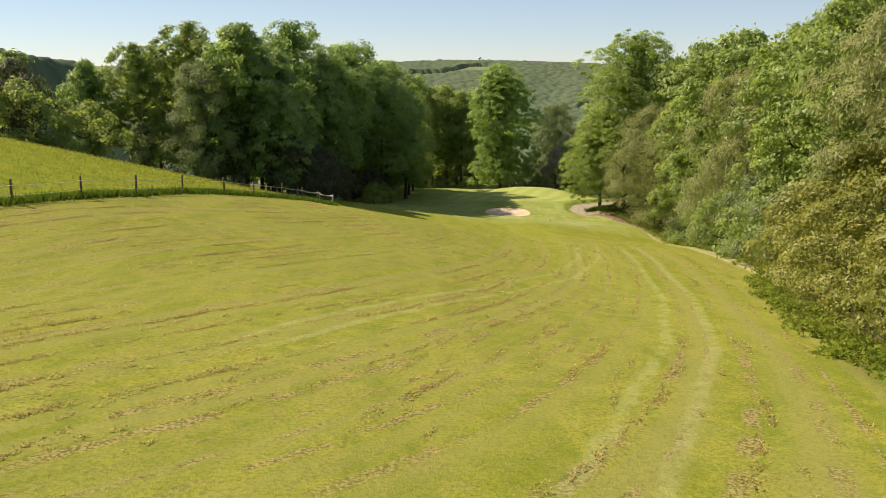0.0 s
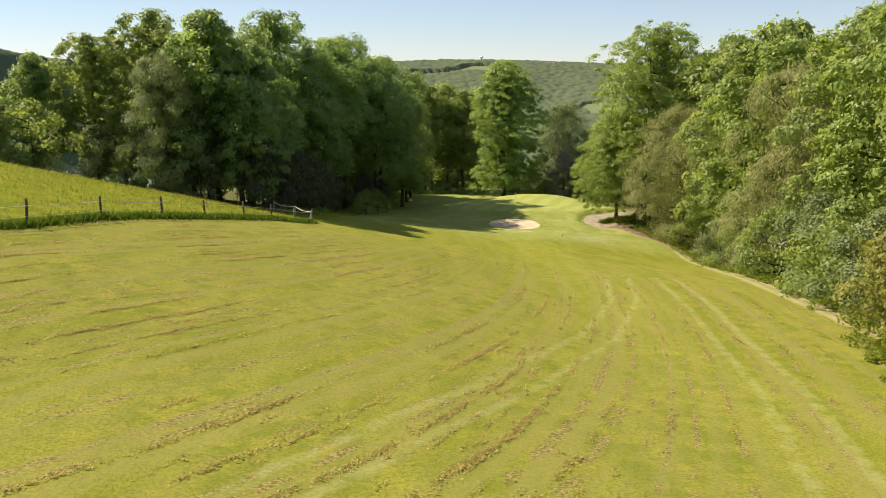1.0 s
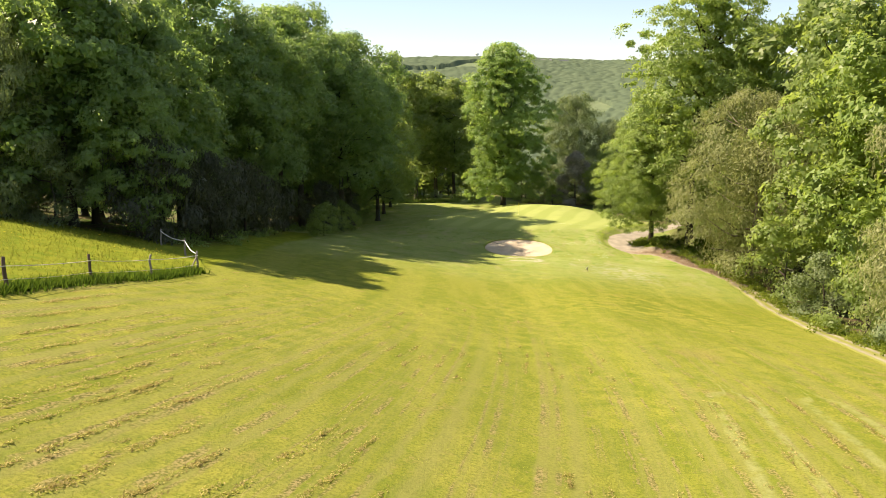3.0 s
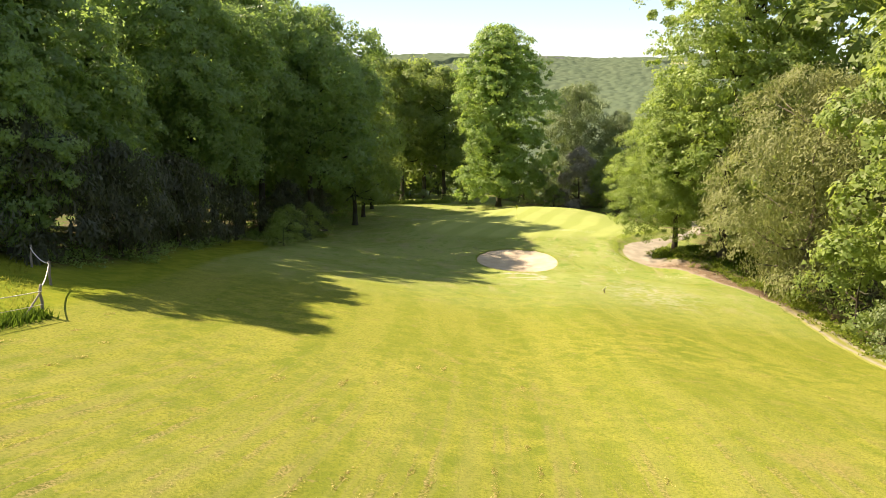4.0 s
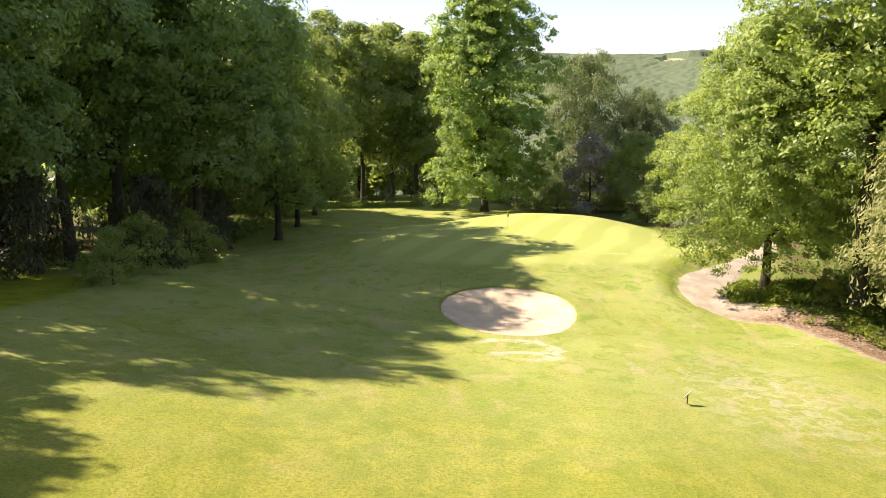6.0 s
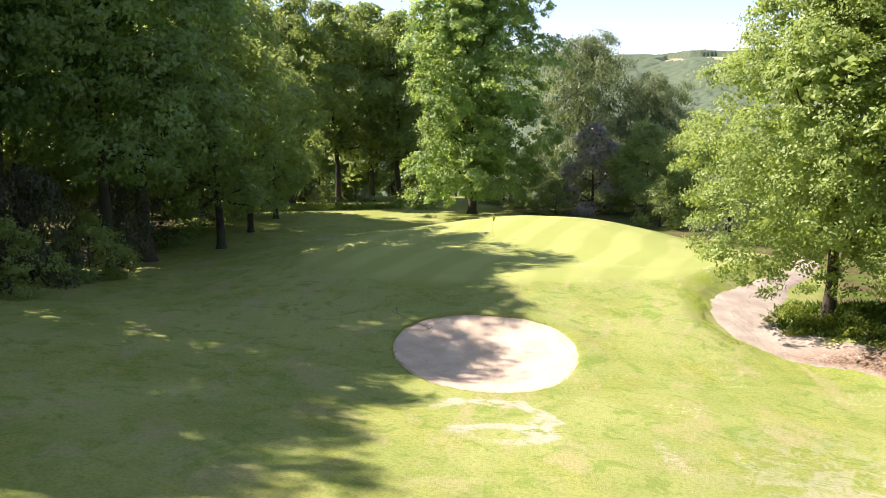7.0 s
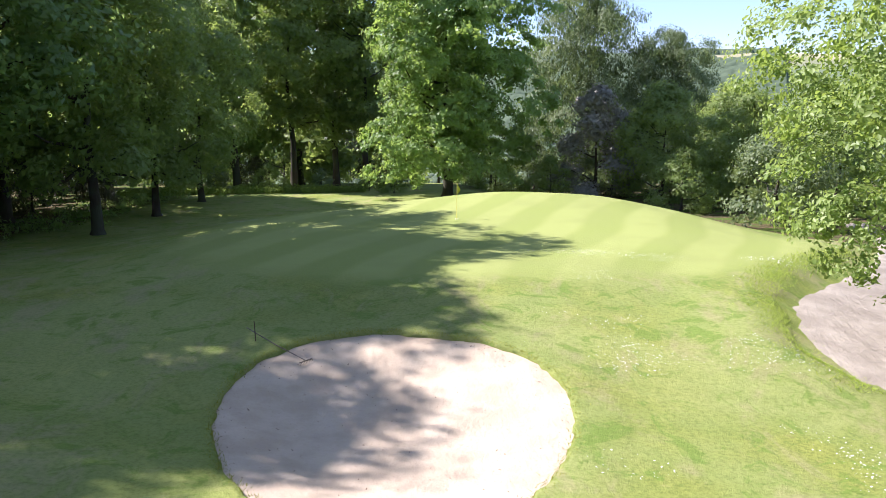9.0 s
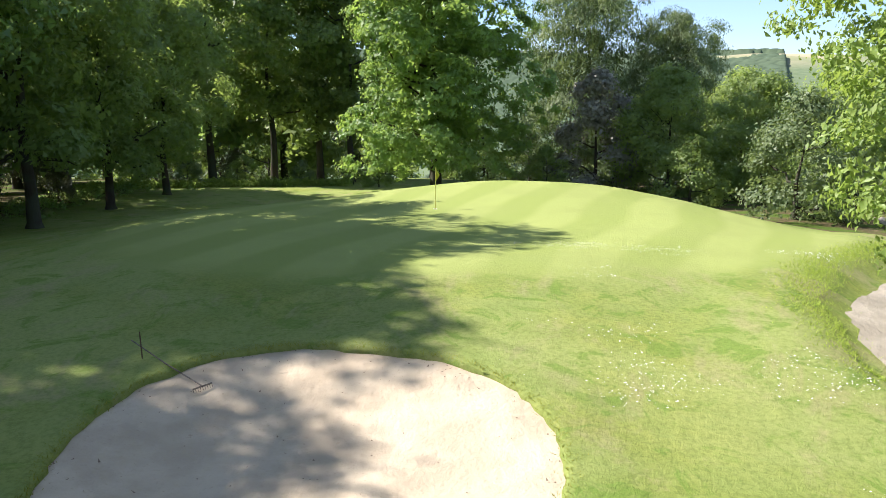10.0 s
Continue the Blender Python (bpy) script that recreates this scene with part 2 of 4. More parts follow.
# ---- ground ----
def ground_material():
    m = Nodes("grass_ground")
    g = m.geo.outputs["Position"]
    fine = m.noise(9.0, 5, 0.7)
    mid = m.noise(0.9, 4, 0.6)
    big = m.noise(0.09, 3, 0.5)
    swath = m.noise(0.5, 4, 0.6, m.mapped(1.0, 0.10, 1.0, -9), 0.4)         # mown swaths run along the fairway
    blade = m.noise(34.0, 3, 0.7)
    c = m.mix(m.ramp(mid, 0.38, 0.64), (0.185, 0.218, 0.015), (0.335, 0.315, 0.034))
    c = m.mix(m.ramp(big, 0.38, 0.62, 0.0, 0.7), c, (0.215, 0.235, 0.016))
    c = m.mix(m.ramp(swath, 0.42, 0.62, 0.0, 0.5), c, (0.365, 0.335, 0.050))
    c = m.mix(m.ramp(m.noise(0.33, 5, 0.65, None, 0.6), 0.58, 0.72, 0.0, 0.75), c, (0.33, 0.26, 0.065))
    c = m.mix(m.ramp(m.noise(2.2, 4, 0.7), 0.60, 0.70, 0.0, 0.8), c, (0.345, 0.26, 0.085))
    c = m.mix(m.ramp(m.noise(2.9, 4, 0.7), 0.57, 0.69, 0.0, 0.75), c, (0.125, 0.178, 0.006))
    c = m.mix(m.ramp(fine, 0.44, 0.62, 0.0, 0.5), c, (0.140, 0.160, 0.010))
    c = m.mix(m.ramp(blade, 0.48, 0.68, 0.0, 0.25), c, (0.39, 0.345, 0.045))
    lush = m.math("MULTIPLY", m.attr("rough"), m.ramp(m.noise(0.25, 3), 0.35, 0.6, 0.12, 0.5))
    c = m.mix(lush, c, (0.215, 0.285, 0.070))
    pale = m.math("MULTIPLY", m.attr("rough"), m.ramp(m.noise(0.16, 4, 0.6, None, 0.5), 0.36, 0.62, 0.25, 0.75))
    c = m.mix(pale, c, (0.39, 0.39, 0.115))
    tuft = m.math("MULTIPLY", m.attr("rough"), m.ramp(m.noise(0.8, 5, 0.7, None, 0.7), 0.52, 0.62))
    c = m.mix(m.math("MULTIPLY", tuft, 0.7), c, (0.175, 0.25, 0.028))
    dry = m.math("MULTIPLY", m.attr("rough"), m.ramp(m.noise(0.55, 5, 0.7, m.mapped(1, 0.5, 1, -20), 0.5), 0.51, 0.66))
    c = m.mix(m.math("MULTIPLY", dry, 0.7), c, (0.40, 0.33, 0.14))
    row = m.attr("row")
    n1 = m.n.new("ShaderNodeTexNoise")
    n1.noise_dimensions = "1D"
    n1.inputs["Scale"].default_value, n1.inputs["Detail"].default_value = 0.9, 3.0
    m.put(n1.inputs["W"], m.math("ADD", row, m.math("MULTIPLY", m.noise(0.7, 3), 0.5)))
    stripe = m.math("MULTIPLY", m.ramp(n1.outputs["Fac"], 0.40, 0.66), m.attr("mown"))
    c = m.mix(m.math("MULTIPLY", stripe, 0.75), c, (0.29, 0.27, 0.06))
    n2 = m.n.new("ShaderNodeTexNoise")
    n2.noise_dimensions = "1D"
    n2.inputs["Scale"].default_value, n2.inputs["Detail"].default_value = 1.7, 4.0
    m.put(n2.inputs["W"], m.math("ADD", row, m.math("MULTIPLY", m.noise(1.1, 4), 0.35)))
    hay = m.math("MULTIPLY", m.math("MULTIPLY", m.ramp(n2.outputs["Fac"], 0.52, 0.62), m.ramp(m.noise(0.55, 4, 0.65), 0.40, 0.60)), m.attr("mown"))
    c = m.mix(m.math("MULTIPLY", hay, 0.85), c, m.mix(m.ramp(m.noise(11, 3), 0.42, 0.58), (0.13, 0.11, 0.025), (0.42, 0.31, 0.12)))
    worn = m.math("MULTIPLY", m.ramp(m.noise(1.3, 5, 0.7), 0.34, 0.60), m.attr("mown"))
    for key in ("track_a", "track_b"):
        d = m.math("ABSOLUTE", m.math("SUBTRACT", m.math("ABSOLUTE", m.math("ADD", m.attr(key), m.math("MULTIPLY", m.math("SUBTRACT", m.noise(0.6, 3), 0.5), 0.5))), 0.85))
        c = m.mix(m.math("MULTIPLY", m.math("MULTIPLY", m.ramp(d, 0.10, 0.34, 1.0, 0.0), worn), 0.55), c, (0.39, 0.385, 0.13))
    # scuffed bare patches near the bunker
    bare = m.math("MULTIPLY", m.attr("bare"), m.ramp(m.noise(1.1, 4, 0.7, None, 0.8), 0.46, 0.58))
    c = m.mix(bare, c, (0.52, 0.44, 0.31))
    sep = m.n.new("ShaderNodeSeparateXYZ")
    m.put(sep.inputs[0], g)
    for cx, cy, rx, ry, wide, face in ((11.0, 138.2, 2.3, 2.0, 0.14, 0.45), (11.6, 136.4, 1.5, 0.9, 0.30, -0.3), (16.6, 134.6, 0.5, 2.2, 0.55, -2.0), (18.9, 134.6, 0.35, 1.3, 0.7, -2.0), (22.6, 133.0, 0.4, 2.0, 0.6, -2.0)):
        dx = m.math("DIVIDE", m.math("SUBTRACT", sep.outputs[0], cx), rx)
        dy = m.math("DIVIDE", m.math("SUBTRACT", sep.outputs[1], cy), ry)
        reach = m.math("SQRT", m.math("ADD", m.math("MULTIPLY", dx, dx), m.math("MULTIPLY", dy, dy)))
        off = m.math("ABSOLUTE", m.math("SUBTRACT", m.math("ADD", reach, m.math("MULTIPLY", m.math("SUBTRACT", m.noise(0.9, 4), 0.5), 0.7)), 1.0 if face > -1 else 0.0))
        worn_ring = m.math("MULTIPLY", m.ramp(off, wide * 0.6, wide * 1.5, 1.0, 0.0), m.ramp(m.math("ADD", dx, m.math("MULTIPLY", dy, 0.8)), face - 0.9, face))
        worn_ring = m.math("MULTIPLY", worn_ring, m.ramp(m.noise(2.4, 4, 0.7), 0.36 if face > -1 else 0.46, 0.50 if face > -1 else 0.6))
        c = m.mix(m.math("MULTIPLY", worn_ring, 0.85 if face > -1 else 0.5), c, (0.52, 0.44, 0.31))
    c = m.mix(m.ramp(fine, 0.38, 0.72, 0.0, 0.38), c, (0.115, 0.140, 0.016))
    c = m.mix(m.ramp(blade, 0.45, 0.75, 0.0, 0.2), c, (0.33, 0.32, 0.07))
    c = m.mix(0.02, c, (0.24, 0.32, 0.34))
    c = m.mix(1.0, c, m.mix(m.attr("rough"), (0.765, 0.825, 0.93), (0.735, 0.835, 0.90)), "MULTIPLY")
    # fine turf of the green, mown in bands
    bands = m.n.new("ShaderNodeTexWave")
    bands.inputs["Scale"].default_value, bands.inputs["Distortion"].default_value = 0.085, 2.2
    bands.inputs["Detail"].default_value = 1.0
    m.put(bands.inputs["Vector"], m.mapped(1, 1, 1, 23.5))
    turf = m.mix(m.ramp(bands.outputs["Fac"], 0.25, 0.75), (0.240, 0.290, 0.076), (0.285, 0.330, 0.098))
    turf = m.mix(m.ramp(m.noise(0.3, 3), 0.4, 0.7, 0, 0.5), turf, (0.240, 0.280, 0.085))
    c = m.mix(m.attr("green"), c, turf)
    meadow = m.mix(m.ramp(mid, 0.3, 0.7), (0.120, 0.165, 0.012), (0.20, 0.222, 0.020))
    meadow = m.mix(m.ramp(m.noise(1.7, 3), 0.62, 0.75, 0, 0.5), meadow, (0.33, 0.29, 0.03))
    c = m.mix(m.attr("pasture"), c, meadow)
    litter = m.mix(m.ramp(m.noise(3.0, 5, 0.7), 0.35, 0.65), (0.055, 0.06, 0.022), (0.14, 0.105, 0.06))
    litter = m.mix(m.ramp(m.noise(0.45, 3), 0.45, 0.6), litter, (0.075, 0.115, 0.02))
    c = m.mix(m.attr("wood"), c, litter)
    # beyond the course: far slopes' fields, and woods with haze tinted into the green
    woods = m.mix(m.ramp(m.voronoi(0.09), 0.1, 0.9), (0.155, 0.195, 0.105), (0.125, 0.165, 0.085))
    field = m.mix(m.ramp(m.noise(0.008, 2, 0.4), 0.45, 0.55), (0.28, 0.28, 0.15), (0.38, 0.34, 0.21))
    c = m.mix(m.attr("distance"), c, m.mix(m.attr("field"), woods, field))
    h = m.math("ADD", m.math("MULTIPLY", fine, 0.6), m.math("MULTIPLY", blade, 0.4))
    h = m.math("ADD", h, m.math("MULTIPLY", mid, 1.4))
    m.bump(h, 0.6, 0.11)
    return m.done(c, 0.9, 0.04)


GRASS = ground_material()


def build_ground():
    xs = steps(-44, 42, 0.75, -3600, 3600)
    ys = steps(14, 196, 0.75, -500, 4200)
    nx = len(xs)
    verts, zone, extra = [], [], []
    for y in ys:
        for x in xs:
            verts.append((x, y, ground_at(x, y)))
            far = math.hypot(x, y)
            z = zone_values(x, y) if abs(x) < 120 and y < 280 else (0, 0, 0)
            az = math.degrees(math.atan2(x, y))
            strip = 1790 + 70 * noise.noise((az * 0.5, 2.0, 0))
            field = 1.0 if (strip < far < strip + 150 and az > 15.2) or (560 < far < 640 and 11 < az < 19) or (az < -26.6 and 520 < far < 600) else 0.0
            mown = (1 - smooth(72, 108, y)) * smooth(-30, -20, y) * (1 - z[2])
            scuff = 0.55 * (1 - smooth(0.0, 1.0, math.hypot((x - 21.5) / 6.5, (y - 131) / 10)))
            scuff += 0.85 * (1 - smooth(0.3, 1.0, math.hypot((x - 1.2 + 0.45 * (y - 178)) / 1.5, (y - 178) / 6.5)))
            close = 10 < y < 130 and abs(x) < 45
            extra.append((row_of(x, y), track_of(TRACK_A, x, y) if close else 50.0, track_of(TRACK_B, x, y) if close else 50.0, mown, min(1.0, scuff), smooth(112, 140, y)))
            zone.append((*z, smooth(250, 300, y) if abs(x) < 110 else smooth(110, 140, abs(x)), field))
    cut = lambda i, j: bunker_reach((xs[i] + xs[i + 1]) / 2, (ys[j] + ys[j + 1]) / 2) < 1.135
    faces = [(j * nx + i, j * nx + i + 1, (j + 1) * nx + i + 1, (j + 1) * nx + i) for j in range(len(ys) - 1) for i in range(nx - 1) if not cut(i, j)]
    me = mesh_of("ground", verts, faces, GRASS)
    for k, key in enumerate(("green", "wood", "pasture", "distance", "field")):
        a = me.attributes.new(key, "FLOAT", "POINT")
        a.data.foreach_set("value", [float(v[k]) for v in zone])
    for k, key in enumerate(("row", "track_a", "track_b", "mown", "bare", "rough")):
        a = me.attributes.new(key, "FLOAT", "POINT")
        a.data.foreach_set("value", [float(v[k]) for v in extra])
    tagged(new("ground", me), "mown grass fairway sloping down to a raised green", "ground", kind="structure")


build_ground()


def sand_material(name, a, b, c):
    m = Nodes(name)
    f = m.noise(14, 5, 0.7)
    s = m.mix(m.ramp(m.noise(0.8, 4, 0.6), 0.35, 0.7), a, b)
    s = m.mix(m.ramp(f, 0.55, 0.8, 0, 0.6), s, c)
    s = m.mix(m.ramp(m.noise(3.2, 4, 0.7), 0.66, 0.76, 0, 0.6), s, c)
    s = m.mix(m.math("MULTIPLY", m.attr("middle"), m.ramp(m.noise(2.5, 4, 0.7), 0.28, 0.44)), s, (0.21, 0.225, 0.035))
    # fallen leaves on the track, coloured darker to add the oaks' missing shade
    s = m.mix(m.math("MULTIPLY", m.attr("litter_shade"), m.ramp(m.noise(1.8, 5, 0.75), 0.34, 0.5, 0.35, 0.95)), s, m.mix(m.ramp(m.noise(9, 4, 0.7), 0.4, 0.6), (0.075, 0.055, 0.033), (0.20, 0.14, 0.085)))
    m.bump(m.math("ADD", m.math("ADD", m.noise(7, 5, 0.75), m.math("MULTIPLY", m.noise(1.6, 3), 1.5)), m.math("MULTIPLY", m.noise(2.2, 3, 0.6, m.mapped(1.0, 0.25, 1.0, 35)), 1.2)), 0.6, 0.07)
    return m.done(s, 0.95, 0.1)


SAND = sand_material("bunker_sand", (0.41, 0.345, 0.240), (0.50, 0.430, 0.305), (0.31, 0.24, 0.155))
GRIT = sand_material("path_grit", (0.265, 0.24, 0.185), (0.35, 0.32, 0.25), (0.17, 0.15, 0.11))


def bunker_ring(reach, n=128):
    """Places on the bunker's outline, drawn in or out by reach."""
    out = []
    for i in range(n):
        a = 2 * math.pi * i / n
        dx, dy = BUNKER[2] * math.cos(a), BUNKER[3] * math.sin(a)
        r = reach / bunker_reach(BUNKER[0] + dx, BUNKER[1] + dy)
        out.append((BUNKER[0] + dx * r, BUNKER[1] + dy * r))
    return out


def rings_mesh(name, rings, mat):
    n = len(rings[0])
    verts = [v for r in rings for v in r]
    faces = [(k * n + i, k * n + (i + 1) % n, (k + 1) * n + (i + 1) % n, (k + 1) * n + i) for k in range(len(rings) - 1) for i in range(n)]
    return mesh_of(name, verts, faces, mat)


def build_bunker():
    sand = []
    for reach in (0.0008, 0.15, 0.3, 0.45, 0.58, 0.7, 0.8, 0.88, 0.94, 0.985, 1.02):
        sand.append([(x, y, land(x, y) - 0.36 + 0.27 * smooth(0.45, 1.0, reach) + 0.035 * noise.noise((x * 1.1, y * 1.1, 3))) for x, y in bunker_ring(reach)])
    tagged(new("bunker_sand", rings_mesh("bunker_sand", sand, SAND)), "pale sand bunker, raked and partly shaded", "sand bunker", kind="structure")
    lip = []
    for reach, lift in ((1.0, -0.22), (1.0, -0.02), (1.018, 0.045), (1.05, 0.055), (1.14, 0.035), (1.30, 0.012), (1.44, -0.05)):
        lip.append([(x + (0.10 * noise.noise((x * 2.5, y * 2.5, 8)) if reach < 1.03 else 0), y + (0.10 * noise.noise((x * 2.5, y * 2.5, 9)) if reach < 1.03 else 0), land(x, y) + lift) for x, y in bunker_ring(reach)])
    me = rings_mesh("bunker_lip", lip, LIP)
    me.attributes.new("rough", "FLOAT", "POINT").data.foreach_set("value", [1.0] * len(me.vertices))
    tagged(new("bunker_lip", me), "low turf lip round the sand bunker", "turf edge", kind="structure")


LIP = GRASS
build_bunker()


def ribbon(name, line, half, mat, lift, label, category, kind, step=0.6, across=8):
    """A strip that lies on the ground along a line, with uneven edges."""
    pts = []
    for (ax, ay), (bx, by) in zip(line, line[1:]):
        k = max(1, int(math.hypot(bx - ax, by - ay) / step))
        pts += [(ax + (bx - ax) * i / k, ay + (by - ay) * i / k) for i in range(k)]
    for _ in range(12):
        pts = [pts[0]] + [((a[0] + 2 * b[0] + c[0]) / 4, (a[1] + 2 * b[1] + c[1]) / 4) for a, b, c in zip(pts, pts[1:], pts[2:])] + [pts[-1]]
    verts, faces, mid, litter_shade = [], [], [], []
    for i, (x, y) in enumerate(pts):
        a, b = pts[max(0, i - 1)], pts[min(len(pts) - 1, i + 1)]
        d = Vector((b[0] - a[0], b[1] - a[1])).normalized()
        for j in range(across + 1):
            u = 2 * j / across - 1
            w = half(y) * (1 + 0.22 * noise.noise((x * 0.5, y * 0.5, 4 * (u > 0))) + 0.12 * noise.noise((x * 2.1, y * 2.1, 4 * (u > 0))))
            px, py = x + d.y * u * w, y - d.x * u * w
            mid.append(max((1 - smooth(0.1, 0.45, abs(u))) * (1 - smooth(126, 136, y)) * smooth(40, 60, y), smooth(0.45, 0.85, abs(u)) * (1 - smooth(122, 140, y))))
            # where leaf litter and painted oak shade darken the track
            litter_shade.append(smooth(120, 134, y) * (1 - smooth(145, 149.5, y + 2.0 * u)) * smooth(-1.1, -0.5, u))
            verts.append((px, py, ground_at(px, py) + lift - (0.10 if abs(u) == 1 else 0.0)))
    for i in range(len(pts) - 1):
        for j in range(across):
            q = i * (across + 1) + j
            faces.append((q, q + 1, q + across + 2, q + across + 1))
    me = mesh_of(name, verts, faces, mat)
    me.attributes.new("middle", "FLOAT", "POINT").data.foreach_set("value", mid)
    me.attributes.new("litter_shade", "FLOAT", "POINT").data.foreach_set("value", litter_shade)
    return tagged(new(name, me), label, category, kind=kind)


def path_half(y):
    return 1.05 + 0.90 * smooth(144, 151, y) * (1 - smooth(156, 162, y))


ribbon("path", PATH, path_half, GRIT, 0.045, "sandy gravel track along the wood's edge", "path", "structure")


# ---- trees ----
def tube(verts, faces, pts, radii, sides=7):
    base = len(verts)
    for k, (p, r) in enumerate(zip(pts, radii)):
        d = (pts[min(k + 1, len(pts) - 1)] - pts[max(k - 1, 0)]).normalized()
        u = d.orthogonal().normalized()
        v = d.cross(u)
        for i in range(sides):
            a = 2 * math.pi * i / sides
            verts.append(p + (u * math.cos(a) + v * math.sin(a)) * r)
    for k in range(len(pts) - 1):
        for i in range(sides):
            j = (i + 1) % sides
            faces.append((base + k * sides + i, base + k * sides + j, base + (k + 1) * sides + j, base + (k + 1) * sides + i))


def leaves_mesh(name, centres, radii, per, size, droop, rng, mat, facets=1, sizes=None, facing=None):
    """Many small leaves in flat, loose sprays round each clump's middle; facets 2 gives each leaf a fold."""
    n = len(centres)
    c = np.repeat(np.array(centres), per, axis=0)
    rad = np.repeat(np.array(radii), per)
    k = n * per
    out = np.array(centres) * np.array([1.0, 1.0, 0.0])
    out /= np.linalg.norm(out, axis=1)[:, None] + 1e-6
    out = np.repeat(out, per, axis=0)
    d = np.clip(rng.normal(size=(k, 3)), -1.9, 1.9) * np.array([0.62, 0.62, 0.36])
    d[:, 2] -= (0.06 + 0.55 * droop) * np.sum(d * out, axis=1)               # sprays hang towards their tips
    pos = c + d * rad[:, None]
    pos[:, 2] -= droop * rng.random(k) ** 2 * rad
    face = out * 0.5 if facing is None else np.repeat(np.array(facing), per, axis=0)
    nrm = 0.95 * face + 0.4 * d + rng.normal(size=d.shape) * 0.48 + np.array([0, 0, 0.32])
    nrm /= np.linalg.norm(nrm, axis=1)[:, None]
    t = np.cross(nrm, rng.normal(size=d.shape))
    if droop > 0.6:
        t = np.cross(nrm, np.cross(np.array([0.0, 0.0, 1.0]) + 0.35 * rng.normal(size=d.shape), nrm))
    t /= np.linalg.norm(t, axis=1)[:, None] + 1e-9
    b = np.cross(nrm, t)
    s = size * (0.55 + 0.9 * rng.random(k) ** 1.5)[:, None]
    if sizes is not None:
        s = s * np.repeat(np.array(sizes), per)[:, None]
    lo, wi = (1.0, 0.72) if droop <= 0.6 else (1.45, 0.42)
    if facets == 1:
        corners, run = (pos - t * s * lo * 0.8 + b * s * wi, pos + t * s * lo + nrm * s * 0.25, pos - t * s * lo * 0.5 - b * s * wi), (0, 1, 2)
    else:
        corners = (pos - t * s * lo * 0.95, pos + b * s * wi * 0.85 + nrm * s * 0.22, pos + t * s * lo - nrm * s * 0.15, pos - b * s * wi * 0.85 + nrm * s * 0.22)
        run = (0, 1, 2, 0, 2, 3)
    verts = np.stack(corners, axis=1).reshape(-1, 3)
    tris = (np.arange(k)[:, None] * len(corners) + np.array(run)).reshape(-1)
    me = bpy.data.meshes.new(name)
    me.vertices.add(len(verts))
    me.vertices.foreach_set("co", verts.astype(np.float32).reshape(-1))
    me.loops.add(len(tris))
    me.loops.foreach_set("vertex_index", tris.astype(np.int32))
    me.polygons.add(len(tris) // 3)
    me.polygons.foreach_set("loop_start", np.arange(0, len(tris), 3, dtype=np.int32))
    me.materials.append(mat)
    me.update(calc_edges=True)
    me.validate()
    return me


SHAPES = {
    # share of the height at which the crown starts, and its width (0 to 1) from its foot to its top
    "oak": (0.07, [(0.0, 0.74), (0.12, 0.92), (0.35, 1.0), (0.6, 0.98), (0.78, 0.86), (0.92, 0.60), (1.0, 0.25)]),
    "dome": (0.13, [(0.0, 0.60), (0.12, 0.88), (0.30, 1.0), (0.52, 0.86), (0.75, 0.64), (0.9, 0.42), (1.0, 0.18)]),
    "open": (0.30, [(0.0, 0.55), (0.15, 0.80), (0.4, 0.95), (0.65, 1.0), (0.85, 0.85), (1.0, 0.40)]),
    "broad": (0.10, [(0.0, 0.65), (0.2, 0.92), (0.45, 1.0), (0.7, 0.94), (0.88, 0.74), (1.0, 0.36)]),
    "lifted": (0.12, [(0.0, 0.5), (0.2, 0.9), (0.45, 1.0), (0.7, 0.92), (0.88, 0.70), (1.0, 0.32)]),
    "raised": (0.25, [(0.0, 0.55), (0.15, 0.85), (0.4, 1.0), (0.65, 0.95), (0.86, 0.74), (1.0, 0.36)]),
    "high": (0.22, [(0.0, 0.45), (0.2, 0.85), (0.45, 1.0), (0.7, 0.92), (0.88, 0.70), (1.0, 0.32)]),
    "weeping": (0.06, [(0.0, 0.75), (0.2, 0.95), (0.5, 1.0), (0.75, 0.86), (0.92, 0.60), (1.0, 0.24)]),
    "bush": (0.0, [(0.0, 0.85), (0.25, 1.0), (0.55, 0.92), (0.8, 0.65), (1.0, 0.15)]),
}


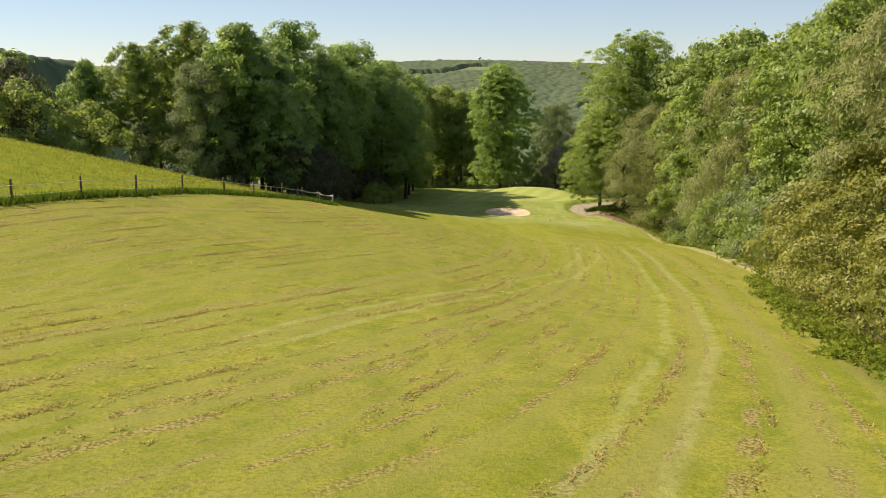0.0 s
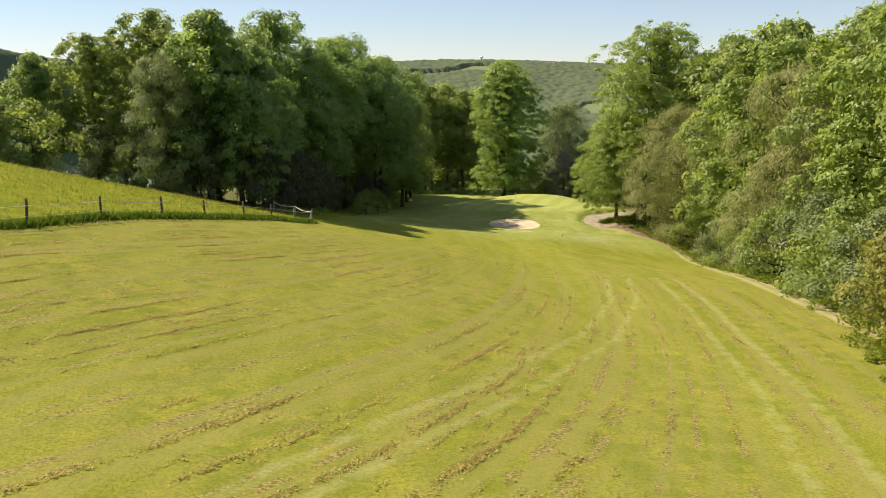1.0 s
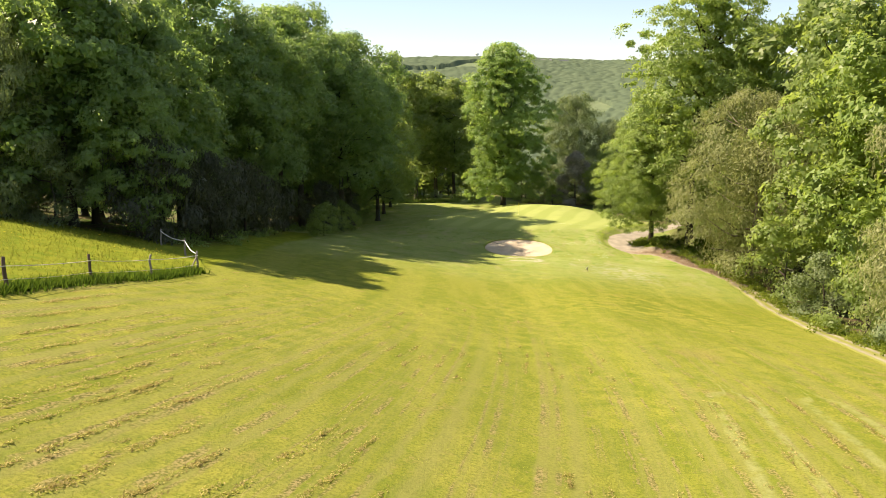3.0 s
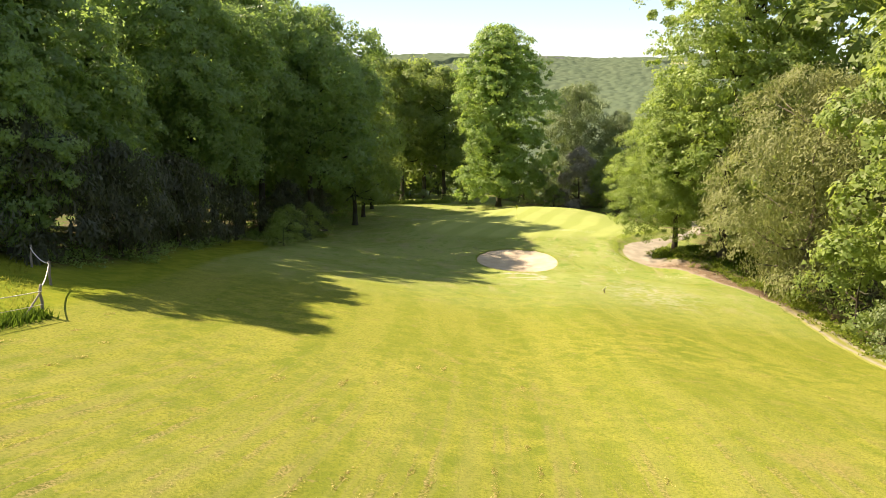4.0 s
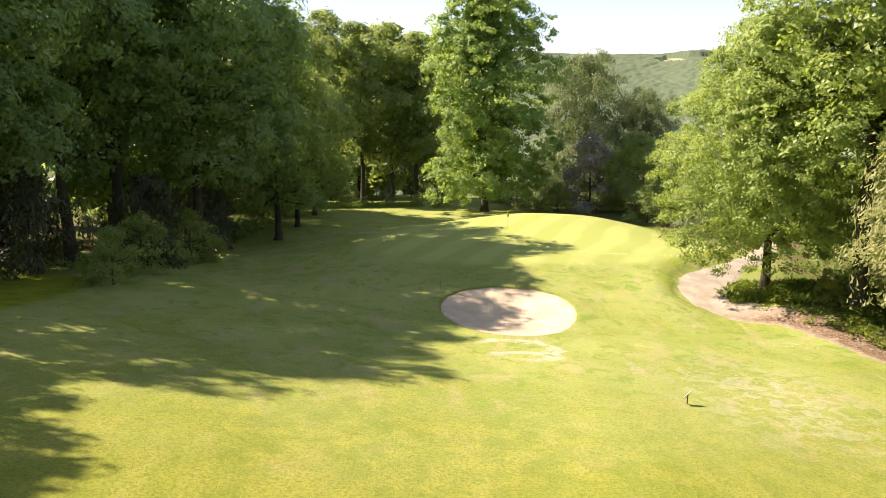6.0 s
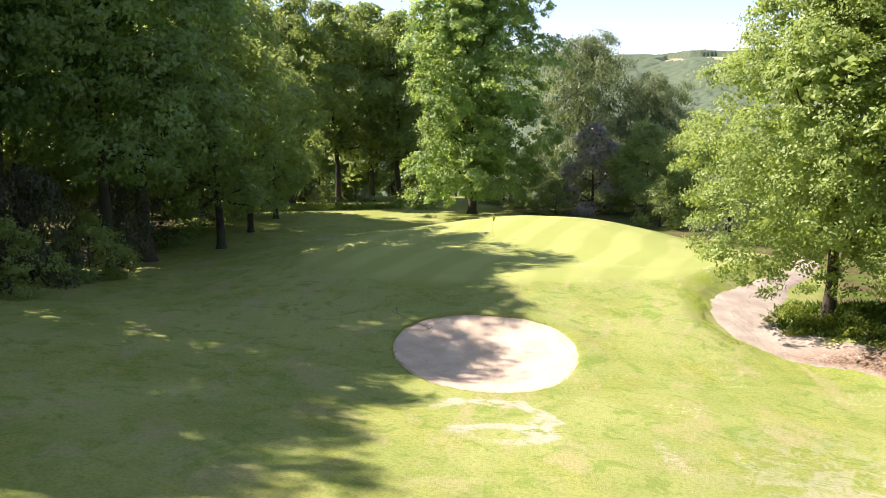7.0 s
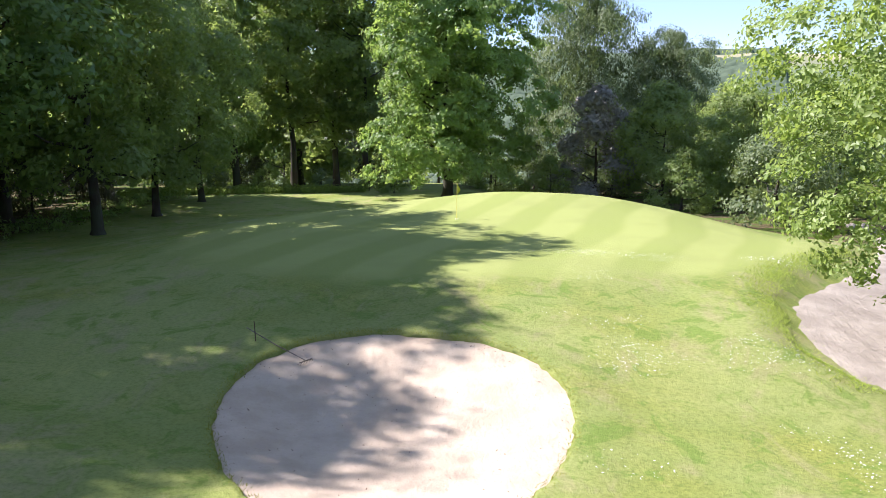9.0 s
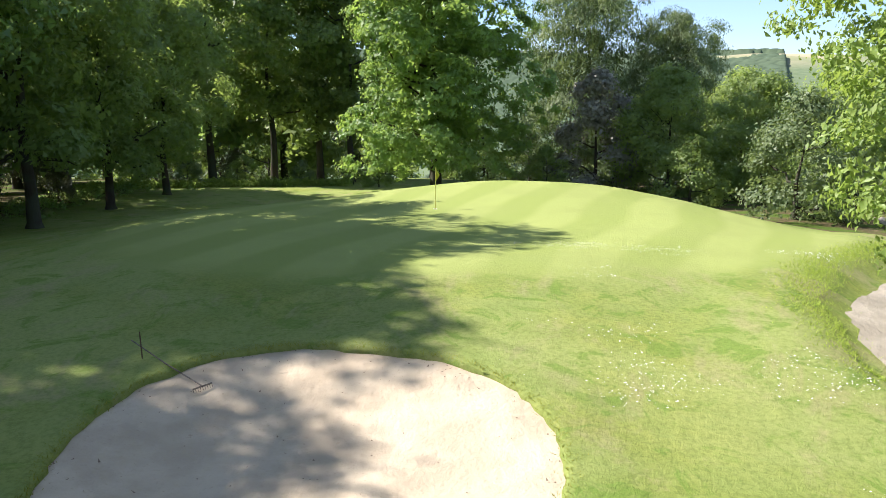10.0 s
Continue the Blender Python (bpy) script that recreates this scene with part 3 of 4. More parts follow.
def make_tree(shape, height, radius, leaf, bark, seed, clumps, per, size, droop=0.3, clump_r=1.25, limbs=12, lean=0.0, facets=1, gaps=0.30, bough=1.0):
    """An empty at the tree's foot with its trunk and crown; gaps: how deeply the crown's outline is cut."""
    rng = np.random.default_rng(seed)
    start, outline = SHAPES[shape]
    foot = start * height
    centres, radii, sizes, facing, ends = [], [], [], [], []
    golden = 2.39996
    count = max(12, clumps // 21)
    boughs = []
    for i in range(count):
        u = ((i + 0.2 + 0.6 * rng.random()) / count) ** 0.92
        w = curve(outline, u) * radius
        a = i * golden + rng.normal() * 0.5
        wave = 1 + gaps * 1.3 * noise.noise((math.cos(a) * 1.1 + seed, math.sin(a) * 1.1, u * 2.6)) + gaps * 0.6 * noise.noise((math.cos(a) * 3.0 + seed, math.sin(a) * 3.0, u * 8.0))
        r = w * wave * (0.36 + 0.38 * rng.random() ** 0.6)
        size_b = bough * (0.27 + 0.18 * rng.random()) * radius * (0.55 + 0.45 * curve(outline, u))
        boughs.append((math.cos(a) * r + lean * u * height, math.sin(a) * r, foot + u * (height - foot) - 0.55 * size_b * u, size_b))
    boughs.append((lean * height, 0.0, height - 0.16 * radius, 0.16 * radius))
    count += 1
    for i in range(clumps):
        bx, by, bz, size_b = boughs[i % count]
        d = rng.normal(size=3)
        d[2] = d[2] * 0.8 + 0.35
        out = math.hypot(bx, by) + 1e-6
        d[0] += 0.55 * bx / out
        d[1] += 0.55 * by / out
        d /= np.linalg.norm(d)
        r = size_b * (0.72 + 0.34 * rng.random())
        x, y, z = bx + d[0] * r, by + d[1] * r, bz + d[2] * r * 0.85
        large = 1.0
        if i % 5 == 0 and shape != "bush":           # leaves close round the trunk
            a, u = rng.random() * 2 * math.pi, rng.random() ** 0.8
            r = (0.08 + 0.44 * rng.random()) * radius * curve(outline, u)
            x, y, z, large = math.cos(a) * r + lean * u * height, math.sin(a) * r, foot + (0.05 + 0.85 * u) * (height - foot), 1.35
        centres.append((x, y, max(0.3, z)))
        radii.append(clump_r * (0.55 + 0.6 * rng.random()) * (1.3 if large > 1 else 1.0))
        sizes.append(large)
        facing.append(tuple(d))
        ends.append((math.hypot(x, y), i))
    root = new("tree")
    verts, faces = [], []
    top = height * 0.80
    bend = [rng.normal() * 0.035 * height for _ in range(2)]
    sway = rng.random() * 6
    trunk_r = 0.0140 * height + 0.06
    rise = [-0.5, 0.05, 0.45] + [top * k / 8 for k in range(1, 9)]
    line = []
    for z in rise:
        k = 8 * max(0.0, z) / top
        line.append(Vector((bend[0] * (k / 8) ** 2 * 0.5 + 0.009 * height * math.sin(1.4 * k + sway) * min(1, k / 3), bend[1] * (k / 8) ** 2 * 0.5 + 0.009 * height * math.cos(1.1 * k + sway) * min(1, k / 3), z)))
    tube(verts, faces, line, [trunk_r * 1.75, trunk_r * 1.45, trunk_r * 1.08] + [trunk_r * ((1.0 - 0.115 * k) ** 1.25 + 0.02) for k in range(1, 9)], 9)
    order = sorted(range(clumps), key=lambda q: ends[q][0])
    picks = order[int(0.3 * clumps): int(0.72 * clumps): max(1, int(0.42 * clumps / limbs))] if limbs else []
    for q in picks:
        e = Vector(centres[q])
        h = min(top * 0.95, max(foot * 0.8 + 0.1 * height, e.z - 0.45 * math.hypot(e.x, e.y)))
        s = Vector((lean * h, 0, h))
        r0 = trunk_r * (0.42 - 0.3 * h / height) + 0.02
        long = (e - s).length
        sag = Vector((rng.normal() * 0.05, rng.normal() * 0.05, -0.10 + 0.08 * rng.normal())) * long
        bow = [s.lerp(e, k / 5) + sag * math.sin(math.pi * k / 5) + Vector((rng.normal(), rng.normal(), rng.normal())) * 0.03 * long * (0 < k < 5) for k in range(6)]
        tube(verts, faces, bow, [r0 * (1 - k / 5) ** 0.8 + 0.015 for k in range(6)], 5)
    part("trunk", mesh_of("trunk", [tuple(v) for v in verts], faces, bark), root)
    part("crown", leaves_mesh("crown", centres, radii, per, size, droop, rng, leaf, facets, sizes, facing), root)
    return root


PLANTED = []


def plant(model, x, y, turn, scale, label, category="tree", group="", first=False, stretch=1.0, name=""):
    """Sets a copy of a model tree on the ground (the model itself the first time)."""
    m = pose(x, y, ground_at(x, y) - 0.05, 0, 0, turn)
    ob = model if first else copy_thing(model, m)
    ob.matrix_basis = m @ Matrix.Diagonal((scale, scale, scale * stretch, 1))
    if name:
        ob.name = name
    tagged(ob, label, category, group)
    PLANTED.append((x, y))
    return ob


H = {}


def model(key, *args, **kw):
    ob = make_tree(*args, **kw)
    H[ob.name] = args[1]
    return ob


DARK_A = model("a", "broad", 26, 8.0, DARK_LEAF, BARK, 11, 620, 46, 0.26, 0.35, 0.85)
DARK_B = model("b", "lifted", 26, 8.0, DARK_LEAF, BARK, 12, 640, 52, 0.235, 0.5, 0.85)
FINE_A = model("r", "raised", 26, 8.0, DARK_LEAF, BARK, 11, 820, 44, 0.170, 0.35, 0.78, gaps=0.55)
FINE_B = model("s", "raised", 26, 8.0, DARK_LEAF, BARK, 12, 820, 44, 0.165, 0.5, 0.78, gaps=0.55)
BACK_A = model("c", "broad", 26, 7.6, DARK_LEAF, BARK, 31, 260, 25, 0.50, 0.35, 1.6, 6)
TALL = model("d", "high", 30, 7.0, MID_LEAF, BARK, 13, 520, 46, 0.22, 0.4, 1.0)
TALL_B = model("u", "lifted", 26, 7.4, MID_LEAF, BARK, 33, 620, 46, 0.20, 0.4, 1.0, gaps=0.42)
OAK = model("e", "oak", 30.5, 8.6, OAK_LEAF, BARK, 14, 1900, 64, 0.172, 0.2, 0.66, 12)
OAK_B = model("f", "dome", 18.5, 8.1, YELLOW_LEAF, BARK, 15, 1750, 100, 0.088, 0.2, 0.54, 14, facets=2, gaps=0.40)
OAK_C = model("q", "open", 31, 9.2, YELLOW_LEAF, BARK, 25, 1200, 62, 0.155, 0.15, 0.66, 26, lean=-0.045, gaps=0.4)
BIRCH = model("g", "weeping", 21, 6.8, GREY_LEAF, BARK, 16, 760, 72, 0.135, 0.75, 0.85)
SALLOW = model("h", "weeping", 19, 6.8, BROWN_LEAF, PALE_BARK, 17, 760, 64, 0.108, 0.8, 0.8)
BROAD = model("i", "broad", 26, 7.2, MID_LEAF, BARK, 18, 640, 46, 0.215, 0.3, 0.76)
GOLD = model("j", "broad", 25, 7.0, YELLOW_LEAF, BARK, 22, 640, 46, 0.215, 0.3, 0.76)
BACK_B = model("k", "broad", 26, 7.0, MID_LEAF, BARK, 32, 320, 34, 0.34, 0.3, 1.3, 6)
BUSH = model("l", "bush", 7, 4.0, MID_LEAF, BARK, 19, 180, 32, 0.15, 0.3, 0.72, 6)
PALE_BUSH = model("m", "bush", 6.5, 3.6, GREY_LEAF, BARK, 20, 190, 50, 0.105, 0.5, 0.7, 6)
THICKET = model("o", "bush", 6, 3.6, OLIVE_LEAF, BARK, 23, 200, 36, 0.11, 0.5, 0.6, 6)
COPPER = model("p", "bush", 10, 3.8, PURPLE_LEAF, BARK, 24, 260, 50, 0.15, 0.6, 0.75, 6)
DARK_BUSH = model("n", "weeping", 9, 4.2, SHADE_LEAF, BARK, 21, 160, 34, 0.18, 0.9, 0.9, 6)
SCREEN = model("t", "bush", 11, 5.2, MID_LEAF, BARK, 26, 420, 62, 0.135, 0.35, 0.8, 8)

first = {}


def set_tree(tree, x, y, tall, label, category="tree", group="", wide=1.0):
    """tall: the tree's height in metres; wide: its breadth against the model's."""
    base = tree.name
    s = tall / H[base]
    ob = plant(tree, x, y, (len(PLANTED) * 137.5) % 360, s * wide, label, category, group, base not in first, 1 / wide)
    first[base] = 1
    return ob


# the wood on the left
W = "trees of the dark wood"
for x, y, h, k in ((-28.5, 114.5, 22.5, 0), (-28.8, 119.5, 22, 0), (-23, 114, 14, 1), (-26, 124.5, 21.5, 1), (-26, 142.5, 30, 0), (-21, 146, 26, 1), (-20.5, 150.8, 25.3, 0), (-12.5, 167.3, 28, 1), (-19.5, 158, 29.8, 0), (-18, 164, 31.5, 1), (-12, 172.8, 29.2, 0),
                   (-25, 131, 18, 1), (-50, 117, 15, 1)):
    set_tree((FINE_A, FINE_B)[k] if y > 138 else (DARK_A, DARK_B)[k], x, y, h, ("dark leafy beech", "dark drooping hornbeam")[k] + " at the edge of the wood", group=W, wide=1.2 if x == -12 else 1.0)
set_tree(BROAD, -36.5, 121, 23, "full green maple at the edge of the meadow", group=W)
set_tree(BROAD, -43.5, 118, 18.5, "smaller green maple at the edge of the meadow", group=W)
set_tree(BIRCH, -33, 113, 16.5, "pale grey-green willow at the corner of the meadow", group=W)
for x, y, h in ((-37, 136, 23), (-33, 148, 25), (-30, 163, 25), (-24, 178, 24), (-22, 193, 24), (-24, 210, 25), (-46, 133, 20), (-42, 152, 24), (-37, 172, 26), (-30, 190, 28), (-58, 112, 13.5), (-64, 118, 14), (-72, 108, 13), (-28, 225, 27), (-14, 240, 27), (-20, 252, 26), (-14, 264, 17), (-6, 268, 16), (2, 268, 17), (11, 265, 15), (-24, 266, 17)):
    set_tree(BACK_A, x, y, h, "dark leafy tree inside the wood", group=W)
for x, y, h in ((-8.3, 180.2, 22.5), (-8.0, 190.5, 18.5), (-7.5, 201, 18), (-17, 186, 26), (-15.5, 201, 25), (-17, 222, 29), (-9, 221, 28), (-3.3, 225, 27), (1.0, 231, 28), (5.0, 227, 26), (-5, 241, 28), (10.5, 238, 26)):
    set_tree(TALL_B if y < 205 else (TALL if y < 228 else BACK_B), x, y, h, "tall slender tree with a bare lower trunk" if y > 205 else "tall green tree at the edge of the wood", group="tall trees beside the green")
# the third kind of bush has its leaves coloured dark as painted shade
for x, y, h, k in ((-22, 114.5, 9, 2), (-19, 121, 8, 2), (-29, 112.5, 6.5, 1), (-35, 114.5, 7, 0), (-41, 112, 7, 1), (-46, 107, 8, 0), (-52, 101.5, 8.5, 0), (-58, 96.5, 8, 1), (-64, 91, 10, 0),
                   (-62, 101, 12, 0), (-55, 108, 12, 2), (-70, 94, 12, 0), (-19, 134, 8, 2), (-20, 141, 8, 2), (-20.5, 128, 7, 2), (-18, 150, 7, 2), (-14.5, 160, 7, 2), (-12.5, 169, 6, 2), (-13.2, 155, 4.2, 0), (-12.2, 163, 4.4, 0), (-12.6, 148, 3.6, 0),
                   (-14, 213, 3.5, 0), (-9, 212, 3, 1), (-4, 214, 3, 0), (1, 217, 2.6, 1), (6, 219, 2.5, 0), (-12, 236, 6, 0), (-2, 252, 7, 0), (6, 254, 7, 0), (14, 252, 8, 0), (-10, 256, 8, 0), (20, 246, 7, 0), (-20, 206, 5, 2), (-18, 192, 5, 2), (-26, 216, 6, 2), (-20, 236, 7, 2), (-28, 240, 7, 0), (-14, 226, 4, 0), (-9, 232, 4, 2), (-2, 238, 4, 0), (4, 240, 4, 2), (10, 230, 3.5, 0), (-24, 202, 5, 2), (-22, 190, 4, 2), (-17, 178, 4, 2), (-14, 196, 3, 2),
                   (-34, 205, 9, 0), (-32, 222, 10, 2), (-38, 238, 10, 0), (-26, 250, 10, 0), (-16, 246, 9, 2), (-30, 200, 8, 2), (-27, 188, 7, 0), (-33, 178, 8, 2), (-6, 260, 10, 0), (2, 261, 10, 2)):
    set_tree((BUSH, PALE_BUSH, DARK_BUSH)[k], x, y, h, ("round green bush", "pale grey-green willow bush", "understory bush with shade-darkened leaves")[k] + " at the edge of the wood", "bush", "bushes along the left wood")
# behind the green
set_tree(OAK, 14.4, 206.5, 31, "tall sunlit oak standing alone behind the green")
set_tree(BIRCH, 30.2, 220.5, 22.5, "grey-green drooping birch behind the green", wide=1.1)
set_tree(BIRCH, 38, 216, 17, "smaller grey-green birch behind the green")
for x, y, h, k in ((23.5, 213, 5.5, 1), (28.6, 207, 10.5, 2), (34, 203, 10.5, 3), (39.5, 197, 9.5, 3), (36.8, 185, 8, 1), (44, 191, 9.5, 3), (46, 180, 8.5, 3), (19.5, 213, 4, 0), (9, 213, 3, 0), (26, 232, 9, 0), (36, 230, 11, 0), (31, 210, 7, 1), (42, 208, 10.5, 3), (48, 202, 10.5, 3), (20, 226, 8, 0), (47, 222, 12, 0), (24, 205, 4, 0), (33, 194, 5, 0)):
    set_tree((BUSH, PALE_BUSH, COPPER, SCREEN)[k], x, y, h, ("round green bush", "pale grey-green willow bush", "dull purple-leaved bush", "tall full green bush")[k] + " behind the green", "bush", "bushes behind the green")
# the wood on the right
set_tree(OAK_B, 29.4, 151.2, 18.5, "yellow-green oak beside the gravel path")
set_tree(OAK_C, 32.6, 145.6, 31, "open-crowned yellow-green oak on a low bank")
set_tree(SALLOW, 35.5, 133, 20, "olive-brown drooping sallow beside the track", wide=1.2)
R = "trees of the right wood"
for x, y, h, k in ((38, 119, 28, 0), (38, 108, 27, 1), (36.5, 98, 22, 2), (38, 90, 25, 0), (37.5, 79, 25, 1), (36, 68, 24, 0), (33.5, 57, 21, 2), (34, 46, 20, 0)):
    set_tree((BROAD, GOLD, SALLOW)[k], x, y, h, ("full green maple", "yellow-green lime", "olive-brown drooping sallow")[k] + " in the wood beside the track", group=R)
for x, y, h in ((44, 140, 31), (43, 155, 29), (46, 125, 32), (47, 110, 30), (46, 95, 29), (45, 80, 27), (44, 65, 26), (42, 50, 24), (50, 168, 22), (54, 150, 27), (56, 130, 28), (33, 36, 18)):
    set_tree(BROAD if y < 100 else BACK_B, x, y, h, "full green tree deep in the sunlit wood", group=R)
for x, y, h, k in ((35.5, 124, 7, 0), (34.6, 114, 6, 1), (33.6, 105, 6, 0), (33, 97, 7, 1), (31.8, 89, 7, 0), (31, 81, 8, 1), (29.8, 73, 7.5, 0), (28.4, 66, 7, 1), (26.8, 59, 6.5, 0), (25.2, 53, 7, 1), (22.8, 46.5, 6, 0), (20.6, 40, 5, 1), (18.8, 33.5, 4.5, 0), (17.0, 27, 4.5, 1), (15.2, 20.5, 4, 0), (13.8, 14, 4, 1), (24.5, 38, 7, 0), (22.5, 28, 6.5, 1), (28, 47, 9, 0), (30, 58, 10, 1),
                   (38.5, 141, 4, 0), (36.5, 151, 2.6, 0), (32.5, 149, 1.6, 0), (31.2, 145.8, 1.5, 0), (40, 160, 5, 0), (44, 170, 6, 0)):
    set_tree((THICKET if y < 70 or 140 < y < 152 else BUSH, THICKET if y < 62 else PALE_BUSH)[k], x, y, h, ("round yellow-green bush", "leafy olive-green bush" if y < 62 else "pale grey-green willow bush")[k] + " beside the track", "bush", "bushes along the right wood")


# ---- grass, clippings and other small growth ----
def soup(name, tri, mat):
    """One mesh from loose triangles, an array of n x 3 x 3."""
    tri = np.asarray(tri, dtype=np.float32)
    n = len(tri)
    me = bpy.data.meshes.new(name)
    me.vertices.add(n * 3)
    me.vertices.foreach_set("co", tri.reshape(-1))
    me.loops.add(n * 3)
    me.loops.foreach_set("vertex_index", np.arange(n * 3, dtype=np.int32))
    me.polygons.add(n)
    me.polygons.foreach_set("loop_start", np.arange(0, n * 3, 3, dtype=np.int32))
    me.materials.append(mat)
    me.update(calc_edges=True)
    return me


def blades(places, tall, wide, rng, bend=0.5):
    """Grass blades, one triangle each, standing on the places given."""
    p = np.array(places)
    n = len(p)
    a = rng.random(n) * 2 * np.pi
    side = np.stack([np.cos(a), np.sin(a), np.zeros(n)], axis=1)
    h = tall * (0.55 + 0.7 * rng.random(n))
    tip = np.stack([rng.normal(size=n) * bend * h, rng.normal(size=n) * bend * h, h], axis=1)
    w = wide * (0.7 + 0.6 * rng.random(n))[:, None]
    return np.stack([p - side * w, p + side * w, p + tip], axis=1)


def grass_material(name, a, b, tip):
    m = Nodes(name)
    c = m.mix(m.geo.outputs["Random Per Island"], a, b)
    c = m.mix(m.ramp(m.noise(0.6, 3), 0.45, 0.65, 0.0, 0.7), c, tip)
    m.done(c, 0.75, 0.08)
    t = m.n.new("ShaderNodeBsdfTranslucent")
    m.put(t.inputs["Color"], c)
    s = m.n.new("ShaderNodeMixShader")
    s.inputs[0].default_value = 0.5
    m.tree.links.new(m.bsdf.outputs[0], s.inputs[1])
    m.tree.links.new(t.outputs[0], s.inputs[2])
    m.tree.links.new(s.outputs[0], m.out.inputs["Surface"])
    return m.mat


TALL_GRASS = grass_material("tall_grass", (0.165, 0.205, 0.022), (0.29, 0.29, 0.050), (0.22, 0.255, 0.033))
LUSH_GRASS = grass_material("lush_grass", (0.27, 0.38, 0.045), (0.46, 0.54, 0.10), (0.36, 0.46, 0.07))
DEEP_GRASS = grass_material("rank_grass", (0.055, 0.105, 0.010), (0.13, 0.20, 0.018), (0.09, 0.15, 0.014))
SHORT_GRASS = grass_material("mown_blades", (0.20, 0.24, 0.024), (0.36, 0.375, 0.070), (0.29, 0.31, 0.045))
STRAW = grass_material("dry_clippings", (0.30, 0.26, 0.085), (0.56, 0.47, 0.19), (0.40, 0.36, 0.11))
FERN = grass_material("bracken_fronds", (0.13, 0.19, 0.022), (0.25, 0.30, 0.045), (0.19, 0.25, 0.03))
PETAL = Nodes("daisy_petals").done((0.82, 0.82, 0.78), 0.6, 0.2)
NETTLE = grass_material("nettle_leaves", (0.16, 0.24, 0.04), (0.30, 0.38, 0.08), (0.23, 0.31, 0.06))
GOLD_PETAL = Nodes("buttercup_petals").done((0.75, 0.55, 0.03), 0.5, 0.3)

rng = np.random.default_rng(5)


def scattered(n, x0, x1, y0, y1, test):
    out = []
    while len(out) < n:
        x, y = x0 + (x1 - x0) * rng.random(), y0 + (y1 - y0) * rng.random()
        if rng.random() < test(x, y):
            out.append((x, y, ground_at(x, y) - 0.01))
    return out


FENCE_Y, FENCE_X = [q[1] for q in FENCE], [q[0] for q in FENCE]
WOOD_X, WOOD_Y = [q[0] for q in WOOD_LEFT[:4]], [q[1] for q in WOOD_LEFT[:4]]


def in_pasture(x, y):
    """1 behind the fence and before the wood."""
    if y > 97.6:
        behind = x < -13.3 - 0.55 * (y - 97.6)
    else:
        behind = x < np.interp(y, FENCE_Y, FENCE_X)
    return 1.0 if behind and y < np.interp(x, WOOD_X, WOOD_Y) else 0.0


pasture = scattered(36000, -72, -13, 44, 124, lambda x, y: in_pasture(x, y) * (1 if y < 110 else 0.7))
tagged(new("meadow_grass", soup("meadow_grass", blades(pasture, 0.22, 0.03, rng, 0.7), TALL_GRASS)), "tall unmown meadow grass behind the fence", "grass", kind="stuff")
flowers = scattered(450, -50, -13, 50, 112, lambda x, y: in_pasture(x, y) * max(0.0, noise.noise((x * 0.15, y * 0.15, 9)) * 2.2))
tri = blades([(x, y, z + 0.33) for x, y, z in flowers], 0.05, 0.045, rng, 0.8)
tagged(new("buttercups", soup("buttercups", tri, GOLD_PETAL)), "small yellow buttercups in the meadow grass", "flowers", kind="stuff")


def along(line, n, spread, shift=0.0):
    """Places strewn along a line."""
    seg = [(a, b, math.hypot(b[0] - a[0], b[1] - a[1])) for a, b in zip(line, line[1:])]
    total = sum(s[2] for s in seg)
    out = []
    for _ in range(n):
        q = rng.random() * total
        for a, b, l in seg:
            if q <= l:
                break
            q -= l
        u, o = min(1.0, q / l), rng.normal() * spread + shift
        dx, dy = (b[0] - a[0]) / l, (b[1] - a[1]) / l
        x, y = a[0] + (b[0] - a[0]) * u + dy * o, a[1] + (b[1] - a[1]) * u - dx * o
        out.append((x, y, ground_at(x, y) - 0.01))
    return out


strip = along(FENCE[1:], 9000, 0.28, 0.15)
tagged(new("fence_weeds", soup("fence_weeds", blades(strip, 0.40, 0.05, rng, 0.45), DEEP_GRASS)), "dark rank grass along the foot of the fence", "grass", kind="stuff")
ferns = [(x, y, z + 0.12 + 0.25 * rng.random()) for x, y, z in along(WOOD_RIGHT[2:14], 520, 0.75, 0.15)]
me = leaves_mesh("bracken", ferns, [0.30 + 0.22 * rng.random() for _ in ferns], 44, 0.10, 0.3, rng, FERN)
tagged(new("bracken", me), "bracken and weeds at the wood's edge", "undergrowth", kind="stuff")
under = [(x, y, z + 0.1 + 0.2 * rng.random()) for x, y, z in along(WOOD_LEFT[4:13], 420, 1.6, -2.2)]
tagged(new("wood_undergrowth", leaves_mesh("wood_undergrowth", under, [0.3 + 0.4 * rng.random() for _ in under], 40, 0.10, 0.2, rng, DARK_LEAF)), "low leafy undergrowth below the dark trees", "undergrowth", kind="stuff")
verge = along([(24.3, 148.5), (23.7, 151.5), (24.3, 155.5), (26.6, 159.6), (30.2, 163.4), (33.6, 167)], 8000, 0.42, -0.45)
tagged(new("verge_grass", soup("verge_grass", blades(verge, 0.085, 0.012, rng, 0.8), LUSH_GRASS)), "long bright grass on the verge of the path", "grass", kind="stuff")
bank = scattered(5500, 26.5, 40, 141, 158, lambda x, y: (1 - smooth(5.0, 7.5, math.hypot((x - 33.5) * 0.95, (y - 149.5) * 0.8))) * (1 if near_line(PATH, x, y)[0] > 1.3 and near_line(PATH, x, y)[1] > 0 else 0))
tagged(new("bank_growth", soup("bank_growth", blades(bank, 0.32, 0.07, rng, 0.7), DEEP_GRASS)), "ivy and weeds on the bank under the oaks", "undergrowth", kind="stuff")
rim = bunker_ring(1.02, 400)
lip = [(x + rng.normal() * 0.10, y + rng.normal() * 0.10) for x, y in rim for _ in range(8)]
